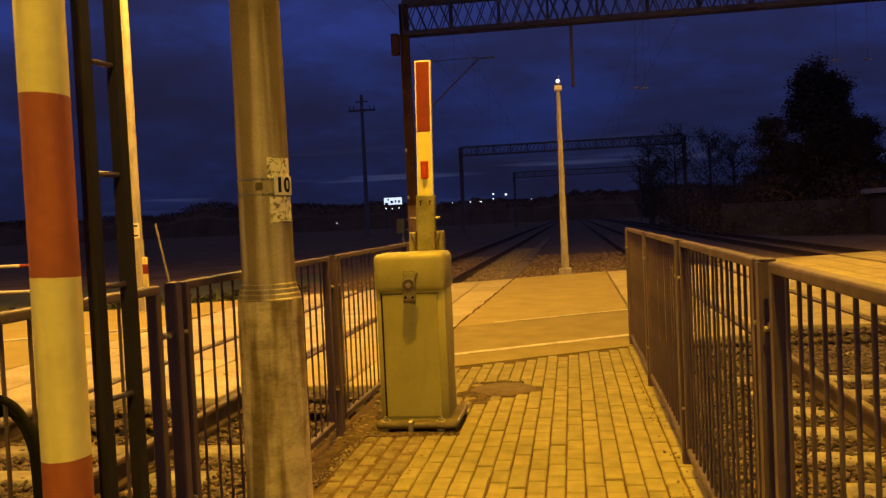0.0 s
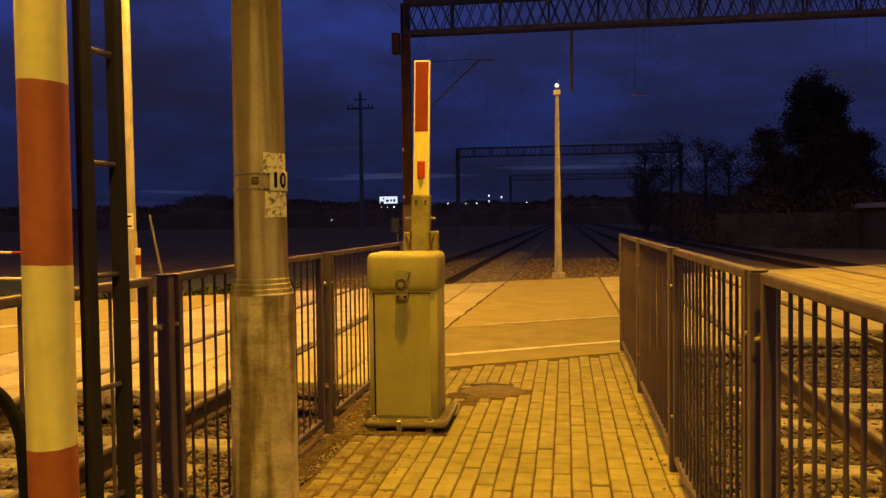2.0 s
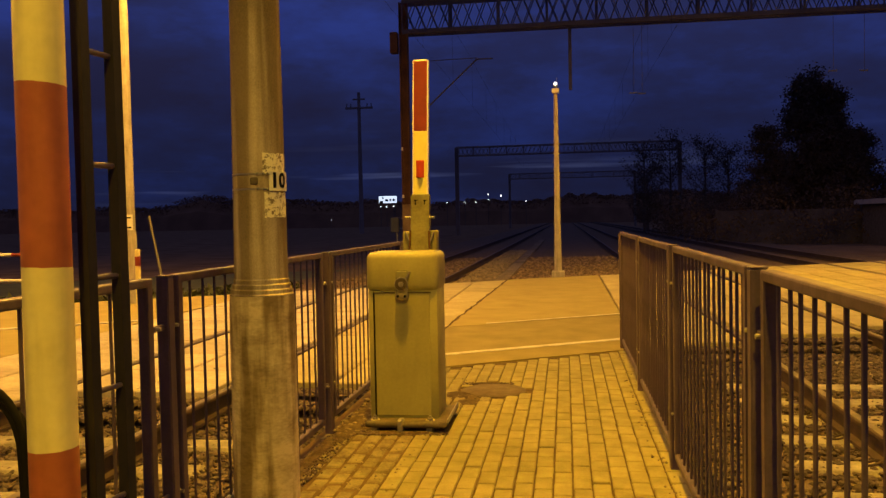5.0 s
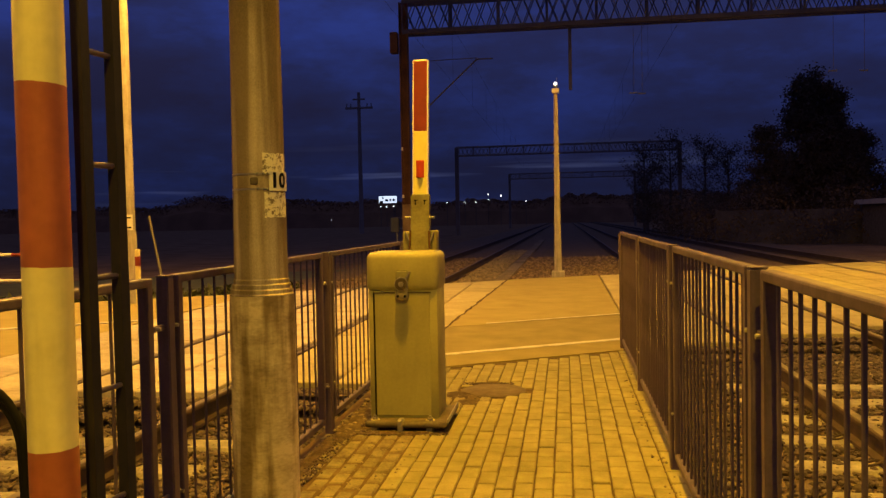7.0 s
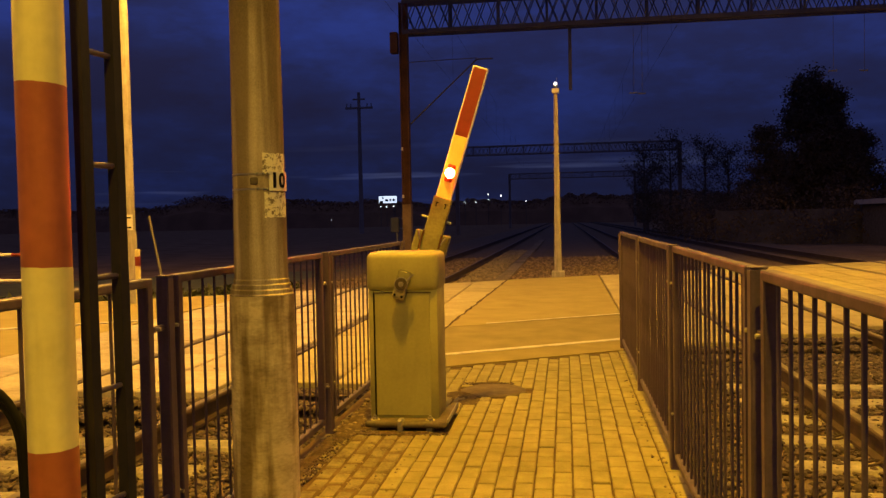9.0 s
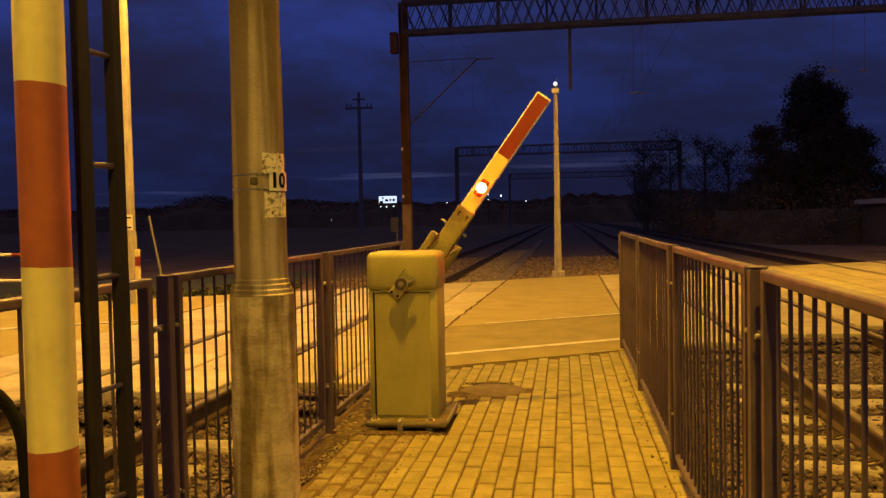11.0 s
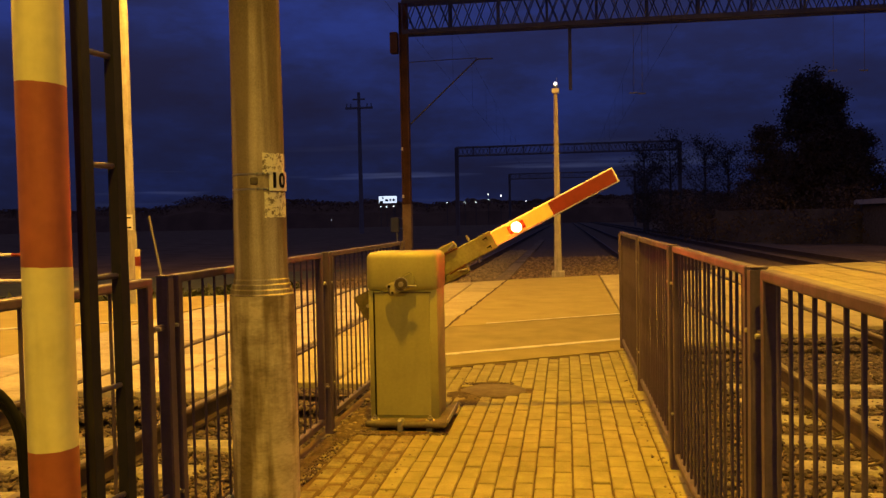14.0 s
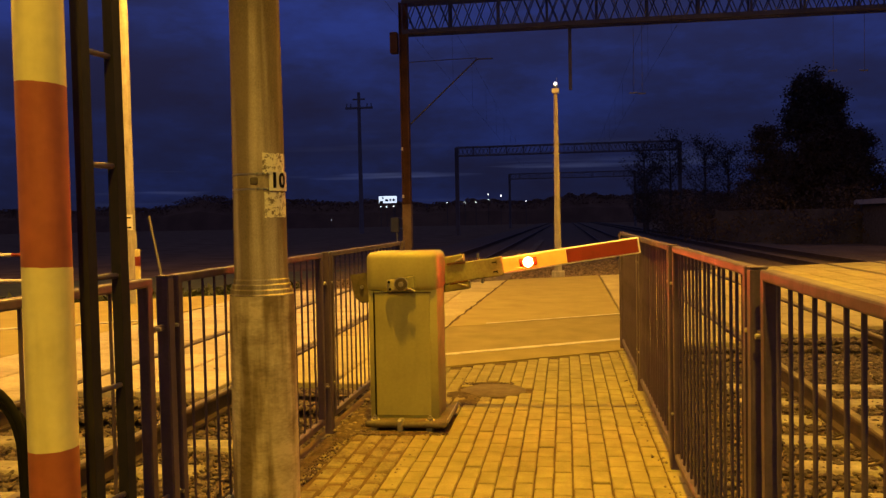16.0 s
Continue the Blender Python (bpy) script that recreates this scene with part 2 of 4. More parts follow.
M_STICKER = mat("faded_sticker", (0.76, 0.72, 0.52), (0.20, 0.16, 0.10), 0.8, scale=42, fine=120, bump=0.1, low=0.41, high=0.50)
M_IRON = mat("manhole_iron", (0.125, 0.095, 0.06), (0.08, 0.06, 0.04), 0.8, scale=10, fine=60, bump=0.5, gloss=0.2)
M_ZINC = mat("galvanised_box", (0.25, 0.25, 0.26), (0.18, 0.18, 0.19), 0.5, 0.4, scale=6)
M_WALL = mat("old_render", (0.105, 0.098, 0.125), (0.055, 0.052, 0.064), 0.95, scale=1.2, fine=12, gloss=0.05)
M_ROOF = mat("weathered_sheet_roof", (0.45, 0.42, 0.40), (0.33, 0.31, 0.29), 0.8, scale=2)
M_GLOW = glow("lit_red_lamp", (1.0, 0.07, 0.022), 850)
# glowing rim imitates the red glare round the lit lamp
M_GLOW_HALO = glow("red_lamp_halo", (1.0, 0.10, 0.035), 7.0)
M_COLD = glow("cold_white_light", (0.78, 0.86, 1.0), 2.2)
M_BOARD = glow("lit_billboard_sheet", (0.72, 0.84, 1.0), 1.15)
M_FARLIGHT = glow("distant_light", (0.93, 0.93, 0.9), 4)
M_SODIUM = glow("sodium_glass", (1.0, 0.55, 0.12), 12)


# ---- building helpers ----
def part(name, bm, material, parent=None, label="", smooth=False):
    """Link a bmesh as one mesh object under a thing, or as a thing of its own."""
    me = bpy.data.meshes.new(name)
    bm.to_mesh(me)
    bm.free()
    for m in material if isinstance(material, tuple) else (material,):
        me.materials.append(m)
    if smooth:
        me.polygons.foreach_set("use_smooth", [True] * len(me.polygons))
        me.set_sharp_from_angle(angle=radians(38))
    ob = new(name, me)
    ob.parent = parent
    if label:
        ob["label"] = label
    return ob


def thing(name, label, category, m=None, group="", kind=""):
    ob = new(name)
    ob.empty_display_size = 0.1
    if m is not None:
        ob.matrix_basis = m
    return tagged(ob, label, category, group, kind)


def box(x0, x1, y0, y1, z0, z1, bevel=0.0, seg=1, bm=None):
    bm = bm or bmesh.new()
    r = bmesh.ops.create_cube(bm, size=1, matrix=Matrix.Translation(((x0 + x1) / 2, (y0 + y1) / 2, (z0 + z1) / 2)) @ Matrix.Diagonal((x1 - x0, y1 - y0, z1 - z0, 1)))
    if bevel:
        edges = list({e for v in r["verts"] for e in v.link_edges})
        bmesh.ops.bevel(bm, geom=edges, offset=bevel, segments=seg, affect="EDGES", profile=0.5)
    return bm


def rod(p0, p1, r0, r1=None, seg=12, bm=None):
    bm = bm or bmesh.new()
    p0, p1 = Vector(p0), Vector(p1)
    d = p1 - p0
    m = Matrix.Translation((p0 + p1) / 2) @ d.to_track_quat("Z", "Y").to_matrix().to_4x4()
    bmesh.ops.create_cone(bm, cap_ends=True, segments=seg, radius1=r0, radius2=r0 if r1 is None else r1, depth=d.length, matrix=m)
    return bm


def lathe(profile, seg=40, bm=None):
    """A solid of revolution about z from (radius, height) pairs, low to high."""
    bm = bm or bmesh.new()
    rings = [[bm.verts.new((r * math.cos(2 * math.pi * i / seg), r * math.sin(2 * math.pi * i / seg), z)) for i in range(seg)] for r, z in profile]
    for a, b in zip(rings, rings[1:]):
        for i in range(seg):
            bm.faces.new((a[i], a[(i + 1) % seg], b[(i + 1) % seg], b[i]))
    bm.faces.new(rings[0][::-1])
    bm.faces.new(rings[-1])
    return bm


def prism(points, z0, z1, bm=None):
    """An upright solid over a polygon of (x, y), counter-clockwise."""
    bm = bm or bmesh.new()
    low = [bm.verts.new((x, y, z0)) for x, y in points]
    top = [bm.verts.new((x, y, z1)) for x, y in points]
    bm.faces.new(low[::-1])
    bm.faces.new(top)
    for i in range(len(points)):
        j = (i + 1) % len(points)
        bm.faces.new((low[i], low[j], top[j], top[i]))
    return bm


def tube(points, r, seg=8):
    """A bent round tube through points."""
    bm = bmesh.new()
    pts = [Vector(p) for p in points]
    rings = []
    for i, p in enumerate(pts):
        d = (pts[min(i + 1, len(pts) - 1)] - pts[max(i - 1, 0)]).normalized()
        q = d.to_track_quat("Z", "Y").to_matrix()
        rings.append([bm.verts.new(p + q @ Vector((r * math.cos(2 * math.pi * k / seg), r * math.sin(2 * math.pi * k / seg), 0))) for k in range(seg)])
    for a, b in zip(rings, rings[1:]):
        for k in range(seg):
            bm.faces.new((a[k], a[(k + 1) % seg], b[(k + 1) % seg], b[k]))
    bm.faces.new(rings[0][::-1])
    bm.faces.new(rings[-1])
    return bm


def cloud(name, verts, faces, material, parent=None):
    me = bpy.data.meshes.new(name)
    me.from_pydata(verts, [], faces)
    me.materials.append(material)
    ob = new(name, me)
    ob.parent = parent
    return ob


# The road crosses the tracks at a slant: u runs along it, n across it.
SLANT = radians(31)
RU, RN = (math.cos(SLANT), math.sin(SLANT)), (-math.sin(SLANT), math.cos(SLANT))
N_NEAR, N_FAR = 7.32, 17.0


def road_point(u, n):
    return (u * RU[0] + n * RN[0], u * RU[1] + n * RN[1])


def y_at(x, n):
    """Where the line across the road at n meets the line at x along the track."""
    return (n - x * RN[0]) / RN[1]


# ---- ground, road, tracks ----
bm = bmesh.new()
bmesh.ops.create_grid(bm, x_segments=40, y_segments=40, size=2400, matrix=Matrix.Translation((0, 0, -0.34)))
tagged(part("ground", bm, M_EARTH), "dark bare earth and field beside the railway", "ground", kind="structure")

LEFT_EDGE, RIGHT_EDGE = -1.35, 0.78      # the asphalt between the slabs of the two tracks
road = thing("road", "worn asphalt road with painted edge line across the railway", "road", kind="structure")
GL, GR = LEFT_EDGE + 0.03, RIGHT_EDGE - 0.03
N_DIM = 9.98


def lap_edge(n0, n1, count):
    """The ragged western edge of the asphalt between two lines across the road, far to near."""
    pts = []
    for k in range(count + 1):
        n = n1 + (n0 - n1) * k / count
        y = y_at(GL, n)
        x = -1.53 + 0.0275 * (y - 10.6) + (0.022 * noise.noise(Vector((y * 2.1, 3, 0))) + (0.014 if k % 3 == 0 else 0) if 0 < k < count else 0)
        pts.append((x, y_at(x, n)))
    return pts


# near strip of the road, its weaker light painted in as darker asphalt
old = [(GR, y_at(GR, N_NEAR)), (GR, y_at(GR, N_DIM))] + lap_edge(N_NEAR, N_DIM, 12)
part("asphalt_dim_strip", prism(old, -0.3, 0.006), M_ASPHALT_DIM, road, "asphalt strip coloured darker where less light falls")
mid = [(GR, y_at(GR, N_DIM + 0.01)), (GR, y_at(GR, N_FAR))] + lap_edge(N_DIM + 0.01, N_FAR, 40)
part("asphalt", prism(mid, -0.3, 0.009), M_ASPHALT, road)
seam = bmesh.new()
edge = lap_edge(N_NEAR + 0.9, N_FAR, 46)
for (xa, ya), (xb, yb) in zip(edge, edge[1:]):
    wa, wb = 0.03 + 0.012 * math.sin(ya * 5), 0.03 + 0.012 * math.sin(yb * 5)
    prism([(xb - wb, yb), (xb + 0.004, yb), (xa + 0.004, ya), (xa - wa, ya)], -0.02, 0.012, seam)
part("seam", seam, M_SAND, road, "dark dirt-filled seam beside the slabs")
XL, XR = -6.05, 10.35
west = [(-60, y_at(-60, N_NEAR)), (XL, y_at(XL, N_NEAR)), (XL, y_at(XL, N_FAR)), (-60, y_at(-60, N_FAR))]
part("asphalt", prism(west, -0.3, -0.002), M_ASPHALT, road)
east = [(XR, y_at(XR, N_NEAR)), (60, y_at(60, N_NEAR)), (60, y_at(60, N_FAR)), (XR, y_at(XR, N_FAR))]
part("asphalt", prism(east, -0.3, -0.002), M_ASPHALT, road)


def stripe(x0, x1, n, width):
    return prism([(x0, y_at(x0, n)), (x1, y_at(x1, n)), (x1, y_at(x1, n + width)), (x0, y_at(x0, n + width))], -0.01, 0.013)


part("painted_line", stripe(LEFT_EDGE - 0.2, RIGHT_EDGE - 0.04, 7.91, 0.10), M_LINE, road)
part("painted_line", stripe(LEFT_EDGE + 0.3, RIGHT_EDGE - 0.04, 10.02, 0.05), M_LINE, road)
part("painted_line", stripe(-40, XL - 0.02, 13.0, 0.13), M_LINE, road)
part("painted_line", stripe(-40, XL - 0.02, 8.2, 0.12), M_LINE, road)

TRACKS = {"left": -3.615, "right": 2.70, "outer": 7.62}
FIRST_SLEEPER, PITCH = {-3.615: 0.71, 2.70: 0.47, 7.62: 0.55}, 0.62
GAUGE = 1.507


CLIP = []


def track(cx):
    ob = thing("railway_track", "rusty steel rails on concrete sleepers in stone ballast", "railway track", kind="structure", group="railway tracks")
    for side in (-1, 1):
        x = cx + side * GAUGE / 2
        bm = box(x - 0.036, x + 0.036, -30, 260, -0.045, -0.012, 0.006)
        box(x - 0.009, x + 0.009, -30, 260, -0.15, -0.045, bm=bm)
        box(x - 0.07, x + 0.07, -30, 260, -0.17, -0.15, bm=bm)
        rail = part("rail", bm, M_RAIL, ob)
        part("rail_head", box(x - 0.026, x + 0.026, -30, 260, -0.012, -0.008), M_RAILTOP, rail, "shiny worn running surface")
    me = None
    y0, y1 = y_at(cx, N_NEAR) - 0.1, y_at(cx, N_FAR) + 1.0
    for i in range(-40, 95):
        y = FIRST_SLEEPER[cx] + PITCH * i
        if y0 - 0.1 < y < y1:
            continue
        if me is None:
            s = part("sleeper", box(-1.3, 1.3, -0.13, 0.13, -0.14, 0, 0.025), M_SLEEPER, ob)
            me = s.data
        else:
            s = new("sleeper", me)
            s.parent = ob
        s.location = (cx, y, -0.17 if y < 15 else -0.205)
        s.rotation_euler = (0, 0, random.uniform(-0.006, 0.006))
        if y < 10:
            for side in (-1, 1):
                for o in (-0.115, 0.115):
                    if CLIP:
                        clip = new("rail_clip", CLIP[0])
                        clip.parent = s
                    else:
                        loop = [(0.048 * math.cos(k * math.pi / 7), 0.036 * math.sin(k * math.pi / 7), 0.022 + 0.014 * math.cos(k * math.pi / 7)) for k in range(15)]
                        clip = part("rail_clip", tube(loop, 0.008, 6), M_RAIL, s, "rusty spring clip loop", smooth=True)
                        CLIP.append(clip.data)
                    clip.location = (side * GAUGE / 2 + o, 0.0, 0.0)
    return ob


for cx in TRACKS.values():
    track(cx)

for key, (x0, x1) in {"l": (-7.4, -1.62), "r": (0.66, 10.6)}.items():
    bm = prism([(x0, -30), (x1, -30), (x1, y_at(x1, N_NEAR)), (x0, y_at(x0, N_NEAR))], -0.33, -0.205)
    tagged(part("ballast_bed", bm, M_BED), "dark dirty stone ballast between the rails", "ballast", kind="structure")
bm = prism([(-7.2, y_at(-7.2, N_FAR)), (10.6, y_at(10.6, N_FAR)), (10.6, 300), (-7.2, 300)], -0.33, -0.2)
tagged(part("ballast_bed", bm, M_BED), "dark stone ballast running along the tracks", "ballast", kind="structure")

ICO_V, ICO_F = [], []
_b = bmesh.new()
bmesh.ops.create_icosphere(_b, subdivisions=1, radius=1)
ICO_V = np.array([v.co[:] for v in _b.verts])
ICO_F = np.array([[v.index for v in f.verts] for f in _b.faces])
_b.free()
RNG = np.random.default_rng(7)


def stones(name, label, area, count, size, z, material, keep=None):
    """Loose stones strewn over a stretch of ground."""
    V, F = [], []
    base = 0
    for _ in range(count):
        x, y = RNG.uniform(area[0], area[1]), RNG.uniform(area[2], area[3])
        if keep and not keep(x, y):
            continue
        s = size * RNG.uniform(0.6, 1.35)
        v = ICO_V * (1 + RNG.uniform(-0.28, 0.28, (len(ICO_V), 1))) * (s * np.array([RNG.uniform(0.8, 1.3), RNG.uniform(0.7, 1.1), RNG.uniform(0.5, 0.8)]))
        a = RNG.uniform(0, 6.28)
        c, d = math.cos(a), math.sin(a)
        v = v @ np.array([[c, d, 0], [-d, c, 0], [0, 0, 1]]) + np.array([x, y, z + RNG.uniform(-0.3, 0.5) * size])
        V.append(v)
        F.append(ICO_F + base)
        base += len(ICO_V)
    ob = cloud(name, np.concatenate(V).tolist(), np.concatenate(F).tolist(), material)
    return tagged(ob, label, "stones", kind="stuff")


def near_road(x, y):
    cx = -3.615 if x < 0 else 2.70
    off = (y - FIRST_SLEEPER[cx] + PITCH / 2) % PITCH - PITCH / 2
    if abs(x - cx) < 1.29 and abs(off) < 0.125 and RNG.uniform() < 0.55:
        return False
    return y < y_at(x, N_NEAR) + 0.35


stones("ballast_stones", "dark angular ballast stones between the sleepers", (-6.3, -1.66, -3.0, 8.0), 31500, 0.024, -0.192, M_STONE, near_road)
stones("ballast_stones", "dark angular ballast stones between the sleepers", (0.68, 4.6, -3.0, 11.0), 29000, 0.024, -0.188, M_STONE, near_road)
stones("ballast_stones", "brown ballast stones heaped over the sleepers at the crossing", (0.75, 4.6, 8.05, 11.0), 9500, 0.025, -0.172, M_STONE, lambda x, y: y < y_at(x, N_NEAR) + 0.1)
stones("ballast_stones", "dark ballast stones beyond the crossing", (-6.0, 5.6, 17.5, 34.0), 9000, 0.04, -0.19, M_STONE_FAR_LIT, lambda x, y: y > y_at(x, N_FAR) + 0.1)

stones("ballast_stones", "pale stones and crumbled asphalt along the edge of the road", (-6.0, 5.4, 14.0, 24.0), 9000, 0.034, -0.10, M_GRAVEL, lambda x, y: 0.02 < y - y_at(x, N_FAR) < 0.45)
# pale stones paint in the light on the ballast shoulder
stones("ballast_stones", "ballast along the track shoulder, coloured pale as if lit", (-2.6, -1.8, 18.0, 40.0), 5200, 0.05, -0.15, M_GRAVEL)

trough = thing("cable_trough", "weathered concrete cable trough along the track", "cable trough", kind="structure")
for i in range(40):
    part("trough_lid", box(-1.78, -1.42, 18.9 + i, 19.88 + i, -0.3, -0.13 + random.uniform(-0.01, 0.01), 0.015), M_TROUGH, trough)

# ---- level-crossing slabs over both tracks ----
SLABS = {}


def slab(parent, x0, x1, y0, y1, paint):
    w, l = round(x1 - x0, 3), round(y1 - y0, 3)
    if (w, l, paint) not in SLABS:
        ob = part("slab", box(-w / 2 + 0.010, w / 2 - 0.010, -l / 2 + 0.010, l / 2 - 0.010, -0.2, 0, 0.012), paint, parent)
        SLABS[(w, l, paint)] = ob.data
    else:
        ob = new("slab", SLABS[(w, l, paint)])
        ob.parent = parent
    ob.location = ((x0 + x1) / 2, (y0 + y1) / 2, random.uniform(-0.006, 0.004))
    ob.rotation_euler = (random.uniform(-0.003, 0.003), random.uniform(-0.003, 0.003), random.uniform(-0.003, 0.003))


for cx in TRACKS.values():
    crossing = thing("crossing_deck", "pale concrete slabs laid between and beside the rails", "crossing slabs", kind="structure", group="crossing decks")
    inner, outer = GAUGE / 2 - 0.09, GAUGE / 2 + 0.06
    left_end = -2.42 if cx < 0 else RIGHT_EDGE - cx if cx < 5 else 5.46 - cx
    right_end = LEFT_EDGE + 0.14 - cx if cx < 0 else 2.74
    strips = [(left_end, (left_end - outer) / 2), ((left_end - outer) / 2, -outer), (-inner, 0), (0, inner), (outer, (outer + right_end) / 2), ((outer + right_end) / 2, right_end)]
    starts = (5.6, 6.62, 7.06) if cx < 0 else (9.5, 10.18, 10.9) if cx < 5 else (12.3, 13.05, 13.8)
    for i, (a, b) in enumerate(strips):
        y = starts[i // 2]
        while y < y_at(cx + (a + b) / 2, N_FAR) - 0.4:
            paint = M_SLAB_YELLOW if i >= 4 and cx < 0 or cx > 0 else M_SLAB
            xa, xb = cx + a + 0.010, cx + b - 0.010
            if y_at(cx + a, N_FAR) - y < 1.7:
                end = [(xa, y + 0.01), (xb, y + 0.01), (xb, y_at(xb, N_FAR)), (xa, y_at(xa, N_FAR))]
                part("slab", prism(end, -0.2, -0.002), paint, crossing)
                break
            slab(crossing, cx + a, cx + b, y, y + 1.0, paint)
            y += 1.0
    bed = prism([(cx + left_end, y_at(cx + left_end, N_NEAR) + 0.45), (cx + right_end, y_at(cx + right_end, N_NEAR) + 0.45), (cx + right_end, y_at(cx + right_end, N_FAR)), (cx + left_end, y_at(cx + left_end, N_FAR))], -0.3, -0.06)
    part("bedding", bed, M_DIRT, crossing)

for cx, starts in ((TRACKS["left"], (5.6, 6.62, 7.06)), (TRACKS["right"], (9.5, 10.18, 10.9))):
    spans = ((-6.0, -4.46), (-4.26, -2.97), (-2.76, -1.68)) if cx < 0 else ((0.8, 1.86), (2.04, 3.36), (3.56, 5.0))
    for (xa, xb), y in zip(spans, starts):
        stones("ballast_stones", "ballast stones heaped against the crossing slabs", (xa, xb, y - 0.5, y - 0.01), 420, 0.034, -0.13, M_STONE)
        stones("ballast_stones", "ballast stones heaped against the crossing slabs", (xa, xb, y - 0.22, y - 0.01), 260, 0.034, -0.075, M_STONE)

litter_v, litter_f = [], []
for k in range(14):
    x, y, a, n = RNG.uniform(-4.4, -1.9), RNG.uniform(7.4, 9.6), RNG.uniform(0, 6.28), len(litter_v)
    for u, v, z in ((-0.05, 0, 0.008), (0, -0.022, 0.012), (0.055, 0, 0.02), (0, 0.025, 0.014)):
        litter_v.append((x + u * math.cos(a) - v * math.sin(a), y + u * math.sin(a) + v * math.cos(a), z))
    litter_f.append((n, n + 1, n + 2, n + 3))
tagged(cloud("dead_leaves", litter_v, litter_f, M_BARK), "few dark dead leaves on the crossing slabs", "leaves", kind="stuff")

# ---- footpath bed ----
path_bed = thing("pavement", "grey concrete block paving with dark sandy joints", "pavement", kind="structure")
PX0, PX1 = -1.62, 0.60
part("bedding", prism([(PX0, -30), (PX1, -30), (PX1, y_at(PX1, N_NEAR) - 0.003), (PX0, y_at(PX0, N_NEAR) - 0.003)], -0.32, -0.009), M_SAND, path_bed)


# ---- street lamps ----
def lamp_pole(name, label, x, y, z_top, radii, head, material):
    """A two-stage round concrete pole with an arm and a downward sodium head."""
    ob = thing(name, label, "street lamp", pose(x, y, 0))
    r_low, shoulder, r_mid, r_top = radii
    part("foot", lathe([(r_low * 1.03, -0.3), (r_low, shoulder - 0.10), (r_low * 0.985, shoulder - 0.04)], 48), M_POLE_FOOT if material is M_POLE else material, ob, smooth=True)
    step = r_low - r_mid
    rings = [(r_low * 0.985, shoulder - 0.05), (r_low * 0.985, shoulder - 0.036)]
    for k in range(3):
        r = r_low * 0.985 - step * (0.22 + 0.26 * k)
        rings += [(r, shoulder - 0.03 + 0.022 * k), (r, shoulder - 0.014 + 0.022 * k)]
    rings += [(r_mid * 1.004, shoulder + 0.036), (r_mid, shoulder + 0.06)]
    part("collar", lathe(rings, 48), material, ob, "stepped concrete collar")
    part("shaft", lathe([(r_mid, shoulder + 0.05), (r_mid * 0.92, shoulder + 1.3), (r_top, z_top)], 48), material, ob, smooth=True)
    hx, hy, hz = head[0] - x, head[1] - y, head[2]
    arm = tube([(0, 0, z_top - 0.15), (hx * 0.15, hy * 0.15, z_top + 0.12), (hx * 0.5, hy * 0.5, hz + 0.14), (hx, hy, hz + 0.14)], 0.03)
    part("arm", arm, M_STEEL, ob, smooth=True)
    part("lamp_head", box(hx - 0.17, hx + 0.17, hy - 0.3, hy + 0.3, hz + 0.05, hz + 0.2, 0.05, 3), M_ZINC, ob)
    part("lamp_glass", box(hx - 0.13, hx + 0.13, hy - 0.24, hy + 0.24, hz + 0.02, hz + 0.06, 0.01), M_SODIUM, ob, "glowing orange sodium glass")
    return ob


pole = lamp_pole("street_lamp", "stained tapered concrete lamp post with peeling stickers", -1.376, 3.707, 7.9, (0.1465, 1.101, 0.1205, 0.078), LAMPS["path"][0], M_POLE)


def wrap(bm, radius, turn):
    """Bend a flat patch, x across and z up, round the pole; turn is its middle's angle."""
    for v in bm.verts:
        a = turn + v.co.x / radius
        r = radius + v.co.y
        v.co = Vector((r * math.sin(a), -r * math.cos(a), v.co.z))
    return bm


def patch(w, z0, z1, d0, d1, ragged=0.0):
    bm = bmesh.new()
    n = 10
    grid = {}
    for i in range(n + 1):
        for k, y in enumerate((d0, d1)):
            for j, z in enumerate((z0, z1)):
                grid[i, k, j] = bm.verts.new((-w / 2 + w * i / n, y, z + (random.uniform(-ragged, ragged) if ragged else 0)))
    for i in range(n):
        bm.faces.new([grid[i, 1, 0], grid[i + 1, 1, 0], grid[i + 1, 1, 1], grid[i, 1, 1]])
        bm.faces.new([grid[i, 0, 1], grid[i + 1, 0, 1], grid[i + 1, 0, 0], grid[i, 0, 0]])
        for j in (0, 1):
            q = [grid[i, 0, j], grid[i + 1, 0, j], grid[i + 1, 1, j], grid[i, 1, j]]
            bm.faces.new(q if j == 0 else q[::-1])
    for i in (0, n):
        q = [grid[i, 0, 0], grid[i, 1, 0], grid[i, 1, 1], grid[i, 0, 1]]
        bm.faces.new(q if i == n else q[::-1])
    return bm


TURN = radians(60)
PR = 0.1172
part("sticker", wrap(patch(0.129, 1.606, 1.694, 0.0, 0.003, 0.004), 0.1168, TURN), M_STICKER, pole, "faded peeling sticker")
part("sticker", wrap(patch(0.129, 1.411, 1.522, 0.0, 0.003, 0.004), 0.1183, TURN + radians(2)), M_STICKER, pole, "faded peeling sticker")
sign = part("pole_sign", wrap(patch(0.12, 1.529, 1.614, 0.002, 0.007), PR, TURN + radians(11)), M_PLATE, pole, "white plate with black digits 10")
font = bpy.data.curves.new("ten", "FONT")
font.body, font.size, font.align_x, font.align_y = "10", 0.090, "CENTER", "CENTER"
font.offset = 0.0035
tmp = new("ten", font)
me = tmp.to_mesh()
bm = bmesh.new()
bm.from_mesh(me)
tmp.to_mesh_clear()
bpy.data.objects.remove(tmp)
bmesh.ops.subdivide_edges(bm, edges=bm.edges[:], cuts=1)
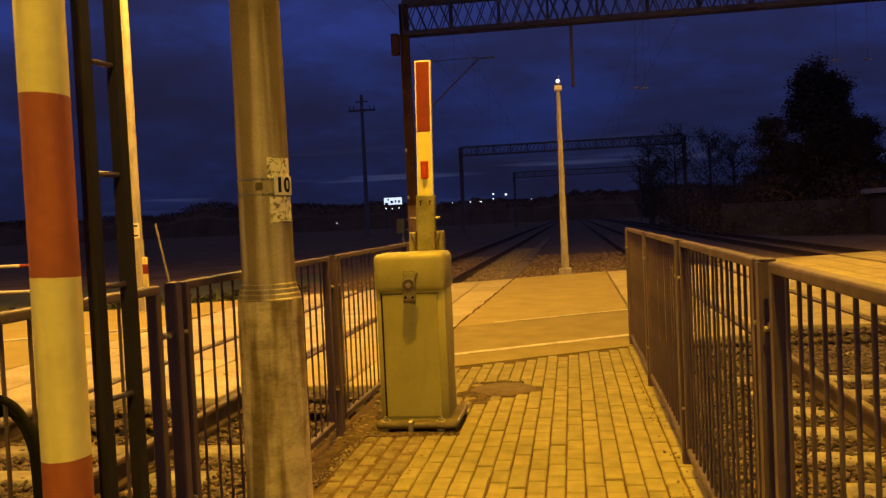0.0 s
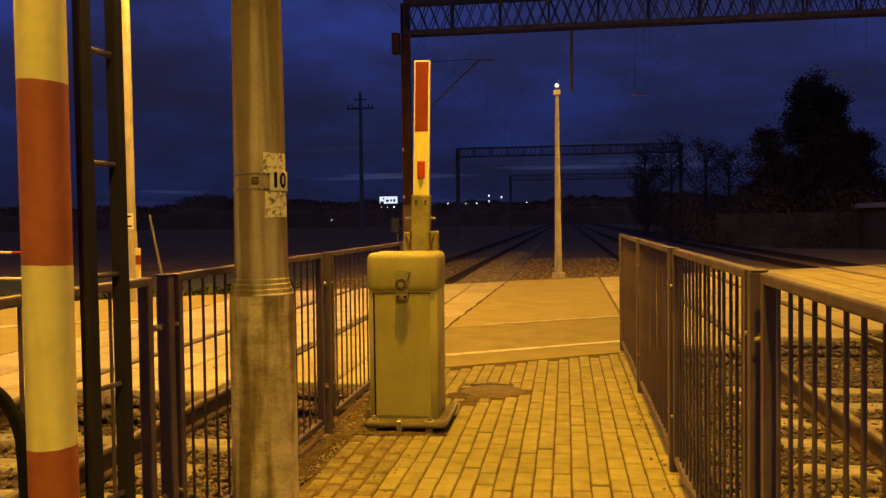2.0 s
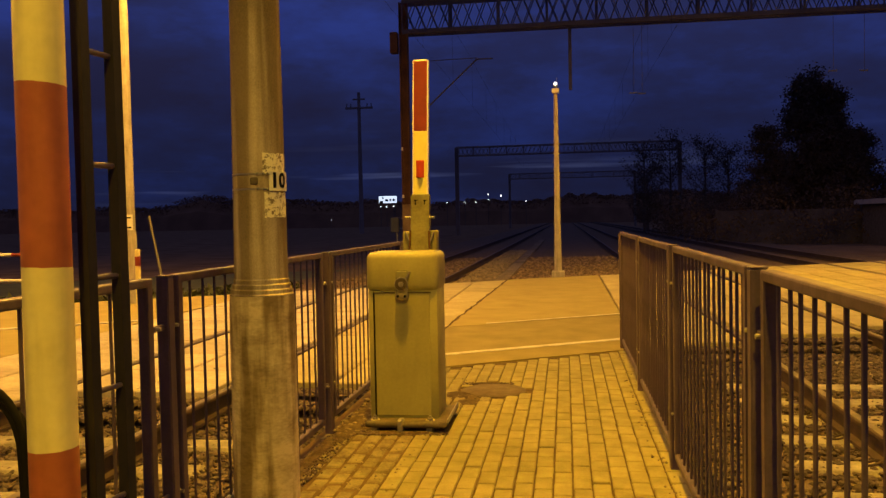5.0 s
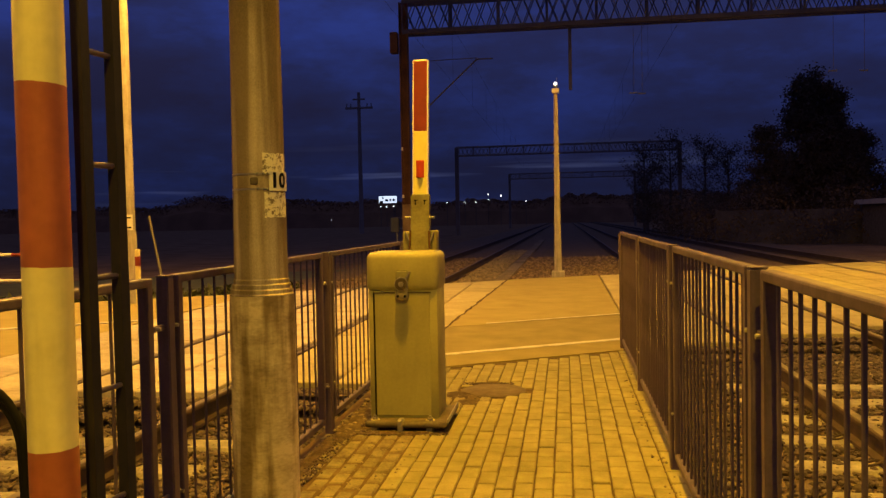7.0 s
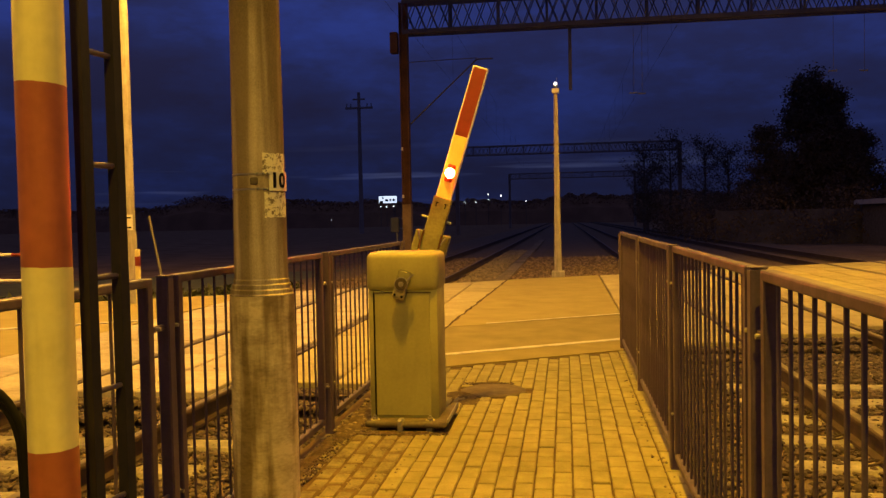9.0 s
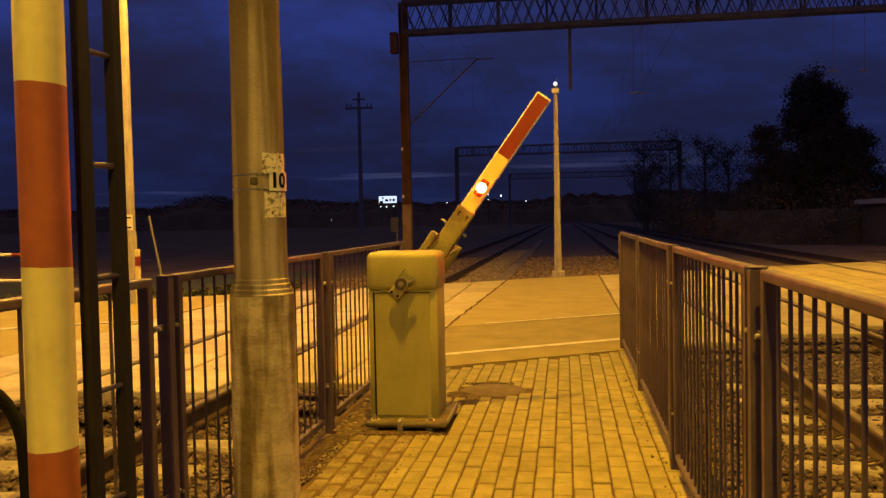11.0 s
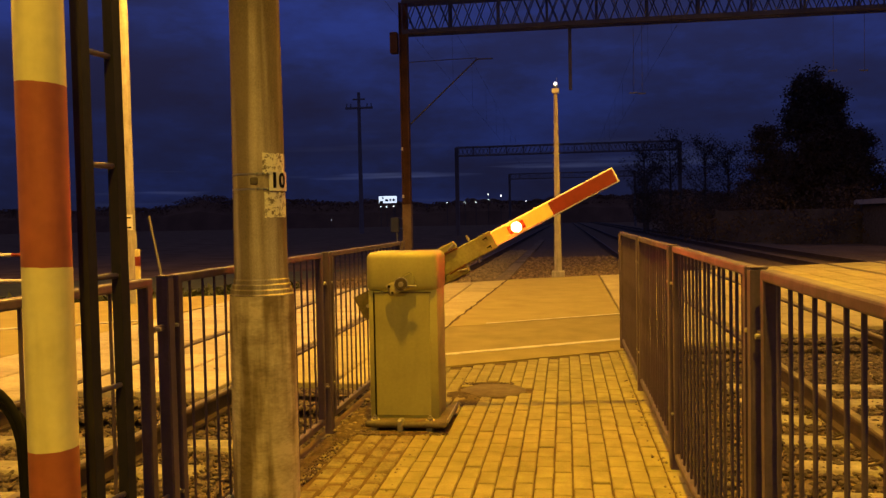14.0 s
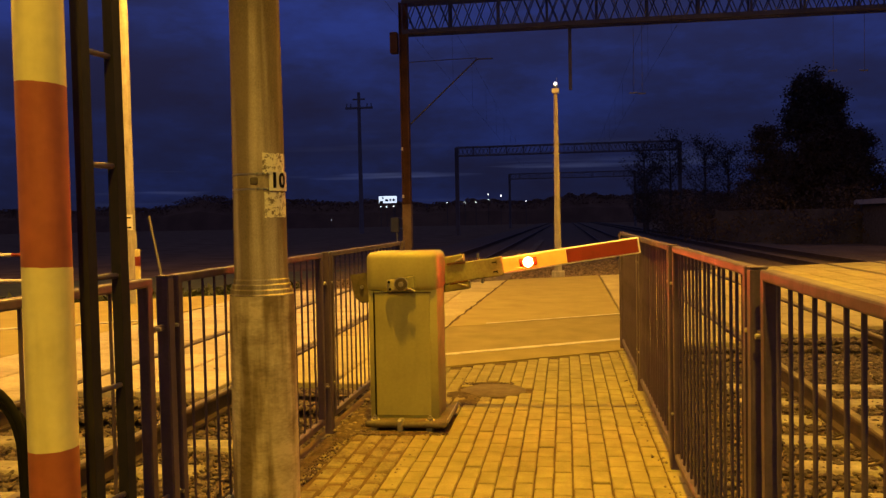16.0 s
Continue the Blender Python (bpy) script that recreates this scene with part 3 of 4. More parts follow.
for v in bm.verts:
    v.co = Vector((v.co.x * 0.96, 0.009, 1.572 + v.co.y))
part("digits", wrap(bm, PR, TURN + radians(4)), M_BLACK, sign, "black digits 10")
for z in (1.604, 1.537):
    part("strap", lathe([(0.115, z - 0.005), (0.1188, z - 0.004), (0.1188, z + 0.004), (0.115, z + 0.005)], 48), M_STEEL, pole, "thin steel strap", smooth=True)

for z in (1.604, 1.537):
    for turn in (17, 30, 38):
        part("strap_bolt", wrap(box(-0.005, 0.005, 0.0, 0.009, z - 0.005, z + 0.005, 0.002), 0.118, radians(turn)), M_ZINC, pole, "small strap bolt")
part("strap_ring", wrap(box(-0.016, 0.016, 0.001, 0.005, 1.556, 1.588, 0.004), 0.118, radians(10)), M_GRIME_SHADE, pole, "round worn plate")

far_pole = lamp_pole("street_lamp", "pale round concrete lamp post beside the road", -7.76, 14.3, 8.5, (0.118, 1.26, 0.104, 0.075), LAMPS["road"][0], M_POLE_FAR)
part("sign_plate", wrap(patch(0.15, 1.31, 1.59, 0.0, 0.004), 0.104, radians(20)), M_PLATE, far_pole, "small white plate with dark marks")
for z, w in ((1.535, 0.08), (1.36, 0.09)):
    part("mark", wrap(patch(w, z - 0.014, z + 0.014, 0.005, 0.007), 0.104, radians(20)), M_BLACK, far_pole, "dark unreadable bar")
# posts added out of view to carry the east and west lamps
lamp_pole("street_lamp", "added unseen concrete lamp post far along the road", 27.0, 33.2, 8.9, (0.12, 1.26, 0.105, 0.075), LAMPS["east"][0], M_POLE_FAR)
lamp_pole("street_lamp", "added unseen concrete lamp post far along the road", -22.6, 7.0, 8.9, (0.12, 1.26, 0.105, 0.075), LAMPS["west"][0], M_POLE_FAR)
lamp_pole("street_lamp", "pale round concrete lamp post beside the road", 9.4, 18.4, 8.9, (0.12, 1.26, 0.105, 0.075), LAMPS["far"][0], M_POLE_FAR)
lamp_pole("street_lamp", "tapered concrete lamp post beside the footpath", 1.1, -4.4, 7.4, (0.16, 1.05, 0.14, 0.085), LAMPS["back"][0], M_POLE)


# ---- fences along the footpath ----
BARS = {}


def shared(name, key, make, material, parent, at):
    """A repeated piece: built once, then objects of their own on the same mesh."""
    if key in BARS:
        ob = new(name, BARS[key])
        ob.parent = parent
    else:
        ob = part(name, make(), material, parent, smooth=True)
        BARS[key] = ob.data
    ob.location = at
    return ob


def fence(x, posts, top, side, label):
    """Square posts with welded panels of upright round bars bolted between them."""
    ob = thing("fence", label, "fence", pose(x, 0, 0), "fences beside the footpath")
    for y in posts:
        lean = random.uniform(-0.004, 0.004)
        post = part("post", box(-0.026, 0.026, -0.028, 0.028, -0.25, top - 0.005, 0.006), M_FENCE, ob)
        post.location, post.rotation_euler = (0, y, 0), (lean, lean, 0)
        part("cap", box(-0.027, 0.027, -0.029, 0.029, top - 0.005, top + 0.002, 0.003), M_FENCE, post)
        for z in (0.32, top - 0.2):
            part("clamp", box(-0.008, 0.008, -0.17, 0.09, z - 0.012, z + 0.012, 0.004), M_FENCE, post)
            for s in (-0.095, 0.05):
                part("bolt", rod((side * 0.006, s, z), (side * 0.028, s, z), 0.008, seg=8), M_STEEL, post)
    for a, b in zip(posts, posts[1:]):
        y0, l = a + 0.066, b - a - 0.206
        bm = box(-0.022, 0.022, 0, l, top - 0.033, top, 0.007, 2)
        box(-0.018, 0.018, 0, l, 0.085, 0.128, 0.006, bm=bm)
        for y in (0.023, l - 0.023):
            box(-0.021, 0.021, y - 0.023, y + 0.023, 0.12, top - 0.02, 0.005, bm=bm)
        panel = part("panel_frame", bm, M_FENCE, ob, "grey welded square-tube frame")
        panel.location = (0, y0, 0)
        count = 16 if l < 2.2 else 18
        for i in range(1, count):
            shared("bar", ("bar", top), lambda: rod((0, 0, 0.12), (0, 0, top - 0.02), 0.0062, seg=8), M_FENCE, panel, (random.uniform(-0.002, 0.002), 0.023 + (l - 0.046) * i / count, 0))
    return ob


fence(0.575, [-5.43, -3.4, -1.37, 0.66, 2.69, 4.73, 6.84, 9.0], 1.222, -1, "dark grey painted steel fence of upright bars beside the paving")
fence(-1.555, [-5.72, -3.51, -1.3, 0.91, 3.125, 5.38, 7.98], 1.188, 1, "dark grey steel bar fence between the paving and the track")

# ---- barrier machine ----
mach = thing("barrier_machine", "olive painted steel barrier drive housing on a bolted base", "barrier machine", pose(-1.085, 5.58, 0))
part("plinth", box(-0.23, 0.27, -0.06, 0.40, -0.1, 0.023, 0.01), M_DIRT, mach)
bm = box(-0.246, 0.300, -0.165, -0.030, 0.022, 0.064, 0.019, 3)
box(-0.246, -0.215, -0.10, 0.42, 0.022, 0.054, 0.010, 2, bm=bm)
box(0.215, 0.305, -0.10, 0.42, 0.030, 0.056, 0.010, 2, bm=bm)
box(-0.22, 0.22, -0.06, 0.40, 0.022, 0.052, bm=bm)
base = part("base_plate", bm, M_GRIME_SHADE, mach, "dirty olive steel base frame with rounded edge", smooth=True)
for x in (-0.185, 0.185):
    for y in (-0.105, 0.375):
        b = part("bolt", rod((x, y, 0.02), (x, y, 0.096), 0.011, seg=8), M_STEEL, base)
        part("nut", rod((x, y, 0.066), (x, y, 0.082), 0.021, seg=6), M_STEEL, b)
        part("washer", rod((x, y, 0.060), (x, y, 0.068), 0.031, seg=16), M_TAB, b)
    part("foot", box(x - 0.022, x + 0.022, -0.15, -0.09, -0.01, 0.026, 0.005), M_STEEL, base)
part("clip", box(-0.025, 0.012, -0.178, -0.10, -0.01, 0.080, 0.006), M_STEEL, base)
part("lip", box(0.296, 0.308, -0.12, 0.40, 0.050, 0.078, 0.004), M_STEEL, base, "worn bright edge strip")
bm = box(-0.24, 0.232, 0.0, 0.34, 0.042, 0.93, 0.012, 2)
body = part("body", bm, M_GREEN, mach, smooth=True)
part("front_panel", box(-0.196, 0.18, -0.006, 0.01, 0.070, 0.905, 0.004), M_GREEN, body)
part("seam", box(-0.206, -0.195, -0.004, 0.008, 0.066, 0.91), M_BLACK, body, "dark panel gap")
bm = box(-0.25, 0.242, -0.018, 0.362, 0.905, 1.175, 0.045, 4)
cover = part("cover", bm, M_GREEN, mach, "olive rounded top cover", smooth=True)
# dark strip paints the shadow line below the cover
part("cover_shade", box(-0.205, 0.19, -0.008, 0.33, 0.897, 0.906), M_GRIME_SHADE, cover, "dark strip painted for the shade under the cover")
part("shaft_bush", rod((0.0, -0.035, 0.963), (0.0, 0.02, 0.963), 0.034, seg=24), M_GREEN_WORN, cover, smooth=True)

# ---- boom: local x runs out along the arm, y along the path ----
PIVOT = (-1.032, 5.98, 0.970)
boom = thing("barrier_boom", "short red and yellow barrier arm with a flashing red lamp", "barrier arm")
arm = part("arm", box(0.56, 1.552, -0.022, 0.022, -0.057, 0.057, 0.006, 2), M_REFL, boom, "pale edged aluminium arm")
part("yellow_band", box(0.585, 1.046, -0.026, -0.018, -0.049, 0.049, 0.002), M_YELLOW, arm)
part("red_band", box(1.048, 1.540, -0.026, -0.018, -0.047, 0.047, 0.002), M_BOOMRED, arm)
socket = part("socket", box(0.16, 0.60, -0.035, 0.035, -0.067, 0.067, 0.008, 2), M_GREEN_WORN, boom, "olive steel arm socket")
for r in (0.545,):
    for z in (-0.033, 0.033):
        part("slot", box(r - 0.02, r + 0.012, -0.037, -0.033, z - 0.004, z + 0.004), M_BLACK, socket)
        part("slot", box(r + 0.008, r + 0.014, -0.037, -0.033, z - 0.014, z + 0.01), M_BLACK, socket)
part("pin", rod((0.435, 0.0, -0.10), (0.435, 0.0, 0.115), 0.01, seg=10), M_STEEL, socket)
for s, r0, r1 in ((1, 0.06, 0.335), (-1, 0.06, 0.345)):
    cheek = part("cheek", box(r0, r1, -0.03, 0.05, s * 0.098 - 0.027, s * 0.098 + 0.027, 0.008), M_GREEN_WORN, boom, "olive fork cheek")
    part("tie_bolt", rod((0.27, -0.045, s * 0.078), (0.33, -0.04, s * 0.10), 0.007, seg=8), M_STEEL, cheek)
    part("tie_bolt", rod((0.21, -0.045, s * 0.072), (0.34, -0.042, s * 0.066), 0.007, seg=8), M_RUST, cheek)
part("fork_plate", box(-0.16, 0.18, -0.03, 0.05, -0.115, 0.115, 0.01), M_GREEN_WORN, boom)
bm = prism([(-0.50, -0.06), (-0.45, -0.115), (-0.14, -0.115), (-0.14, 0.10), (-0.50, 0.10)], -0.05, 0.02)
bmesh.ops.rotate(bm, verts=bm.verts[:], cent=(0, 0, 0), matrix=Matrix.Rotation(radians(90), 3, "X"))
weight = part("counterweight", bm, M_GRIME_SHADE, boom, "dirty brown steel counterweight plate")
part("bolt", rod((-0.43, -0.035, 0.0), (-0.43, -0.015, 0.0), 0.014, seg=8), M_STEEL, weight)
part("shaft", rod((0, -0.10, 0), (0, 0.06, 0), 0.03, seg=20), M_BRASS, boom, "dark round shaft", smooth=True)

# the hand crank on the front of the housing turns with the boom
CRANK = (0.0, -0.012, 0.963)
bm = box(-0.105, 0.02, -0.035, -0.015, -0.043, 0.043, 0.014, 2)
crank = part("crank", bm, M_TAB, mach, "olive crank plate with two bolts")
for z in (-0.024, 0.024):
    part("bolt", rod((-0.082, -0.041, z), (-0.082, -0.03, z), 0.009, seg=8), M_BLACK, crank)
part("upper_plate", box(0.015, 0.09, -0.024, -0.014, -0.045, 0.045, 0.008), M_GREEN_WORN, crank)
part("hub", rod((0, -0.058, 0), (0, -0.01, 0), 0.041, seg=28), M_BRASS, crank, "worn round shaft end", smooth=True)
part("hub_cap", rod((0, -0.064, 0), (0, -0.05, 0), 0.018, seg=20), M_STEEL, crank, smooth=True)
ring = lathe([(0.041, -0.006), (0.047, -0.005), (0.047, 0.005), (0.041, 0.006)], 28)
bmesh.ops.rotate(ring, verts=ring.verts[:], cent=(0, 0, 0), matrix=Matrix.Rotation(radians(90), 3, "X"))
bmesh.ops.translate(ring, verts=ring.verts[:], vec=(0, -0.048, 0))
part("hub_ring", ring, M_STEEL, crank, "bright metal ring", smooth=True)
part("lever", rod((0.02, -0.045, -0.025), (0.085, -0.045, -0.06), 0.007, seg=8), M_STEEL, crank)

part("lamp_frame", box(0.716, 0.840, -0.030, -0.02, -0.029, 0.029, 0.004), M_LENS, boom, "red lamp frame")

# An added drum turns to flash: one side a lit dome, the other plain red.
bm = bmesh.new()
bmesh.ops.create_cone(bm, cap_ends=True, segments=20, radius1=0.023, radius2=0.023, depth=0.112, matrix=Matrix.Rotation(radians(90), 4, "Y"))
# dome widens the lit lamp to imitate its bloom
dome = bmesh.ops.create_uvsphere(bm, u_segments=24, v_segments=16, radius=0.041, matrix=Matrix.Rotation(radians(-90), 4, "X"))
bmesh.ops.delete(bm, geom=[v for v in dome["verts"] if v.co.y < -0.004], context="VERTS")
for f in bm.faces:
    at = f.calc_center_median()
    f.material_index = 0 if at.length < 0.03 or abs(at.x) > 0.042 else 1 if at.y > 0.024 else 2
lens = part("lamp_lens", bm, (M_LENS, M_GLOW, M_GLOW_HALO), boom, "red flashing warning lamp", smooth=True)

# ---- striped signal mast, ladder and cables ----
mast = thing("signal_mast", "red and white banded round steel signal mast", "signal mast", pose(-1.281, 1.95, -0.25))
EDGES = ((-0.02, 0.0), (0.638, 0.013), (1.083, 0.002), (1.537, -0.002), (1.988, -0.004), (2.46, 0.003), (2.92, 0.0), (3.38, 0.0), (3.9, 0.0))
for i, ((z0, t0), (z1, t1)) in enumerate(zip(EDGES, EDGES[1:])):
    bm = lathe([(0.0594, z0), (0.0594, z1)], 48)
    for v in bm.verts:      # brushed edges run a little slanting and uneven
        low = abs(v.co.z - z0) < abs(v.co.z - z1)
        edge, tilt = (z0, t0) if low else (z1, t1)
        across = (v.co.x * 0.836 + v.co.y * 0.549) / 0.0594
        v.co.z = edge + tilt * across + 0.0016 * noise.noise(Vector((v.co.x * 60, v.co.y * 60, edge * 9)))
    part("band", bm, M_RED if i % 2 else M_WHITE, mast, "red painted band" if i % 2 else "white painted band", smooth=True)
ladder = thing("mast_ladder", "narrow dark steel ladder beside the signal mast", "ladder")
LOW, HIGH = Vector((-1.215, 2.028, -0.25)), Vector((-1.275, 2.115, 3.4))
ACROSS = Vector((0.020, 0.125, 0.0))
for off in (Vector((0, 0, 0)), ACROSS):
    bm = rod(LOW + off, HIGH + off, 0.0225, 0.0225, 4)
    part("stile", bm, M_LADDER, ladder)
for i in range(12):
    z = 0.047 + 0.3005 * i
    p = LOW + (HIGH - LOW) * ((z + 0.25) / 3.65)
    part("rung", rod(p + ACROSS * 0.08, p + ACROSS * 0.92, 0.008, seg=10), M_FENCE, ladder, smooth=True)
cable = thing("cable", "thick black rubber cables curving into the ground", "cable")
for k, (dx, top) in enumerate(((-0.008, 0.952), (-0.036, 0.925), (-0.02, 0.90))):
    pts = [(-1.84 + dx, 2.10, -0.25), (-1.80 + dx, 2.10, 0.2), (-1.72 + dx, 2.10, 0.72)]
    for i in range(13):
        a = radians(150 - 12.5 * i)
        pts.append((-1.575 + dx + 0.115 * math.cos(a), 2.10 + 0.03 * k, top - 0.17 + 0.17 * math.sin(a)))
    pts += [(-1.452 + dx, 2.10 + 0.03 * k, 0.55), (-1.445 + dx, 2.10 + 0.03 * k, 0.1), (-1.44 + dx, 2.10 + 0.03 * k, -0.25)]
    part("cable_run", tube(pts, 0.0115, 10), M_BLACK, cable, smooth=True)

# ---- manhole ----
manhole = thing("manhole", "round dark manhole cover set in the paving", "manhole cover", pose(-0.592, 6.79, 0))
part("ring", lathe([(0.262, -0.1), (0.262, 0.000), (0.254, 0.003)], 40), M_IRON, manhole, smooth=True)
part("lid", lathe([(0.244, 0.0), (0.244, 0.005), (0.236, 0.008)], 40), M_IRON, manhole, smooth=True)


def dirt(label, x, y, rx, ry, high, seed):
    """A thin uneven smear of trodden dirt with a ragged edge."""
    rng = random.Random(seed)
    bm = bmesh.new()
    n, rings = 36, 6
    top = bm.verts.new((x, y, high))
    last = None
    wob = [1 + 0.35 * (noise.noise(Vector((math.cos(6.283 * k / n) * 1.7, math.sin(6.283 * k / n) * 1.7, seed))) + rng.uniform(-0.18, 0.18)) for k in range(n)]
    for r in range(1, rings + 1):
        s = r / rings
        z = high * (1 - s ** 3) - 0.012 * (s ** 6)
        ring = [bm.verts.new((x + rx * s * wob[k] * math.cos(6.283 * k / n), y + ry * s * wob[k] * math.sin(6.283 * k / n), z + rng.uniform(-0.0025, 0.0025))) for k in range(n)]
        for k in range(n):
            q = (k + 1) % n
            bm.faces.new((top, ring[k], ring[q]) if last is None else (last[k], ring[k], ring[q], last[q]))
        last = ring
    return tagged(part("dirt_patch", bm, M_DIRT), label, "dirt", kind="stuff")


dirt("trodden brown dirt beside the barrier base", -0.74, 6.36, 0.12, 0.10, 0.004, 3)
dirt("trodden brown dirt round the manhole", -0.83, 6.62, 0.20, 0.14, 0.006, 5)
dirt("loose brown dirt beside the fence", -1.50, 4.7, 0.06, 0.8, 0.008, 8)
dirt("loose brown dirt beside the barrier base", -1.45, 5.75, 0.09, 0.75, 0.010, 11)
dirt("brown dirt under the barrier base", -1.10, 5.39, 0.30, 0.06, 0.006, 14)
dirt("dark crumbled edge of the manhole", -0.68, 7.06, 0.17, 0.05, 0.006, 21)
stones("loose_gravel", "crumbled stone along the front of the barrier base", (-1.36, -0.76, 5.33, 5.44), 190, 0.009, 0.0, M_STONE)
stones("loose_gravel", "crumbled stone round the manhole", (-0.88, -0.44, 7.0, 7.1), 110, 0.009, 0.0, M_STONE)
stones("loose_gravel", "scattered small stones on the paving by the fence", (-1.5, -0.9, 4.2, 5.3), 90, 0.006, 0.002, M_GRAVEL)
stones("loose_gravel", "small loose gravel along the foot of the fence", (0.47, 0.56, 3.5, 8.9), 150, 0.008, 0.0, M_GRAVEL)
stones("loose_gravel", "scattered small stones on the paving", (-0.95, -0.5, 6.0, 7.3), 80, 0.007, 0.0, M_GRAVEL)
stones("loose_gravel", "loose gravel and dirt beside the barrier base", (-1.54, -1.38, 4.1, 7.2), 1300, 0.008, 0.0, M_STONE)
stones("brick_rubble", "broken pale brick and stone rubble beside the barrier base", (-1.54, -1.34, 5.3, 6.9), 120, 0.018, 0.0, M_GRAVEL)

# ---- beyond the road ----
cctv = thing("camera_post", "slim white tapered post with a small lit camera head", "camera post", pose(-0.19, 21.3, 0))
part("foot", box(-0.16, 0.16, -0.16, 0.16, -0.3, 0.06, 0.02), M_POLE_FAR, cctv)
part("shaft", lathe([(0.095, 0.05), (0.045, 4.48)], 20), M_POLE_FAR, cctv, smooth=True)
part("bracket", box(-0.09, 0.09, -0.07, 0.07, 4.46, 4.58, 0.01), M_PLATE, cctv)
part("head", rod((0.0, -0.09, 4.67), (0.0, 0.12, 4.67), 0.06, seg=16), M_ZINC, cctv, smooth=True)
part("light", rod((0, -0.10, 4.68), (0, -0.088, 4.68), 0.042, seg=16), M_COLD, cctv, "small cold white light")
part("antenna", rod((0.03, 0, 4.71), (0.03, 0, 4.84), 0.006, seg=6), M_ZINC, cctv)


def gantry(name, label, y, x0, x1, z, h, w, mast_paint=None, beam_paint=None):
    """A catenary portal: two masts and a lattice beam."""
    ob = thing(name, label, "catenary gantry", pose(0, y, 0), "catenary gantries")
    for x in (x0, x1):
        bm = box(x - w / 2, x - w / 2 + 0.05, -w / 2, w / 2, -0.4, z + h, 0.005)
        box(x + w / 2 - 0.05, x + w / 2, -w / 2, w / 2, -0.4, z + h, 0.005, bm=bm)
        box(x - w / 2 + 0.05, x + w / 2 - 0.05, -0.02, 0.02, -0.4, z + h, bm=bm)
        part("mast", bm, mast_paint, ob)
    for s in (-0.25, 0.25):
        for zz in (z, z + h):
            part("chord", box(x0, x1, s - 0.06, s + 0.06, zz - 0.08, zz + 0.08), beam_paint, ob)
        n = int((x1 - x0) / 0.45)
        bm = bmesh.new()
        for i in range(n):
            a, b = x0 + (x1 - x0) * i / n, x0 + (x1 - x0) * (i + 1) / n
            rod((a, s, z), (b, s, z + h), 0.020, seg=5, bm=bm)
            rod((a, s, z + h), (b, s, z), 0.020, seg=5, bm=bm)
            if i % 4 == 0:
                rod((a, s, z), (a, s, z + h), 0.045, seg=5, bm=bm)
        part("lattice", bm, beam_paint, ob, "crossed lattice bars")
    return ob


g = gantry("catenary_gantry", "rusty brown steel lattice gantry spanning the tracks", 32, -5.98, 13.0, 8.50, 1.15, 0.32, M_RUST, M_GIRDER)
# added sleeve that paints the lamplight onto the mast foot
part("lit_base", box(-6.15, -5.81, -0.17, 0.17, -0.35, 2.0, 0.01), M_MAST_LIT, g, "mast foot coloured ochre as if lamplit")
# two small pale marks on the near side of the mast
for z in (4.05, 2.25):
    part("mast_mark", box(-6.13, -6.06, -0.19, -0.16, z, z + 0.12), M_PLATE, g, "small pale mark")
part("box", box(-6.62, -6.30, -0.15, 0.1, 0.95, 1.52, 0.02), M_BOX, g, "grey cabinet on brackets")
part("box_bracket", rod((-6.5, 0, 1.47), (-5.95, 0, 1.47), 0.02, seg=6), M_ZINC, g)
part("box_bracket", rod((-6.5, 0, 1.10), (-5.95, 0, 1.10), 0.02, seg=6), M_ZINC, g)
part("box_pipe", rod((-6.4, 0, -0.3), (-6.4, 0, 0.96), 0.03, seg=6), M_ZINC, g)
part("side_weight", box(-6.5, -6.2, -0.15, 0.15, 7.75, 8.55, 0.03), M_RUST, g)
for x in (0.27,):
    part("drop_post", box(x - 0.06, x + 0.06, -0.06, 0.06, 6.1, 8.5), M_GIRDER, g)
part("cantilever", rod((-5.85, 0, 5.0), (-3.2, 0, 7.4), 0.03, seg=6), M_GIRDER, g)
part("cantilever", rod((-3.25, 0, 7.4), (-2.6, 0, 7.4), 0.025, seg=6), M_GIRDER, g)
part("cantilever", rod((-5.85, 0, 7.4), (-3.2, 0, 7.45), 0.015, seg=6), M_GIRDER, g)
for x in (-3.6, 2.7):
    wire = thing("overhead_wire", "thin dark contact and carrier wire above the track", "overhead wire", group="overhead wires")
    part("contact_wire", rod((x, -20, 5.9), (x, 260, 5.9), 0.004, seg=4), M_BLACK, wire)
    part("carrier_wire", tube([(x, -28 + 60 * i / 8, 7.3 + 0.5 * abs((i % 8) / 4 - 1)) for i in range(40)], 0.004, 4), M_BLACK, wire)
    for i in range(24):
        yy = -8 + 6 * i
        part("dropper", rod((x, yy, 5.9), (x, yy, 7.6), 0.003, seg=4), M_BLACK, wire)
for x, z in ((2.57, 5.90), (2.87, 5.87), (9.51, 6.40), (10.55, 6.37)):
    hanger = part("hanger", rod((x, 0, z + 0.05), (x, 0, 8.45), 0.007, seg=6), M_GIRDER, g)
    ribs = [(0.02, -0.16)]
    for k in range(5):
        ribs += [(0.022, -0.15 + 0.06 * k), (0.034, -0.14 + 0.06 * k), (0.022, -0.12 + 0.06 * k)]
    bm = lathe(ribs, 12)
    bmesh.ops.rotate(bm, verts=bm.verts[:], cent=(0, 0, 0), matrix=Matrix.Rotation(radians(90), 3, "Y"))
    bmesh.ops.translate(bm, verts=bm.verts[:], vec=(x, 0, z))
    part("insulator", bm, M_ZINC, hanger, "pale ribbed insulator", smooth=True)
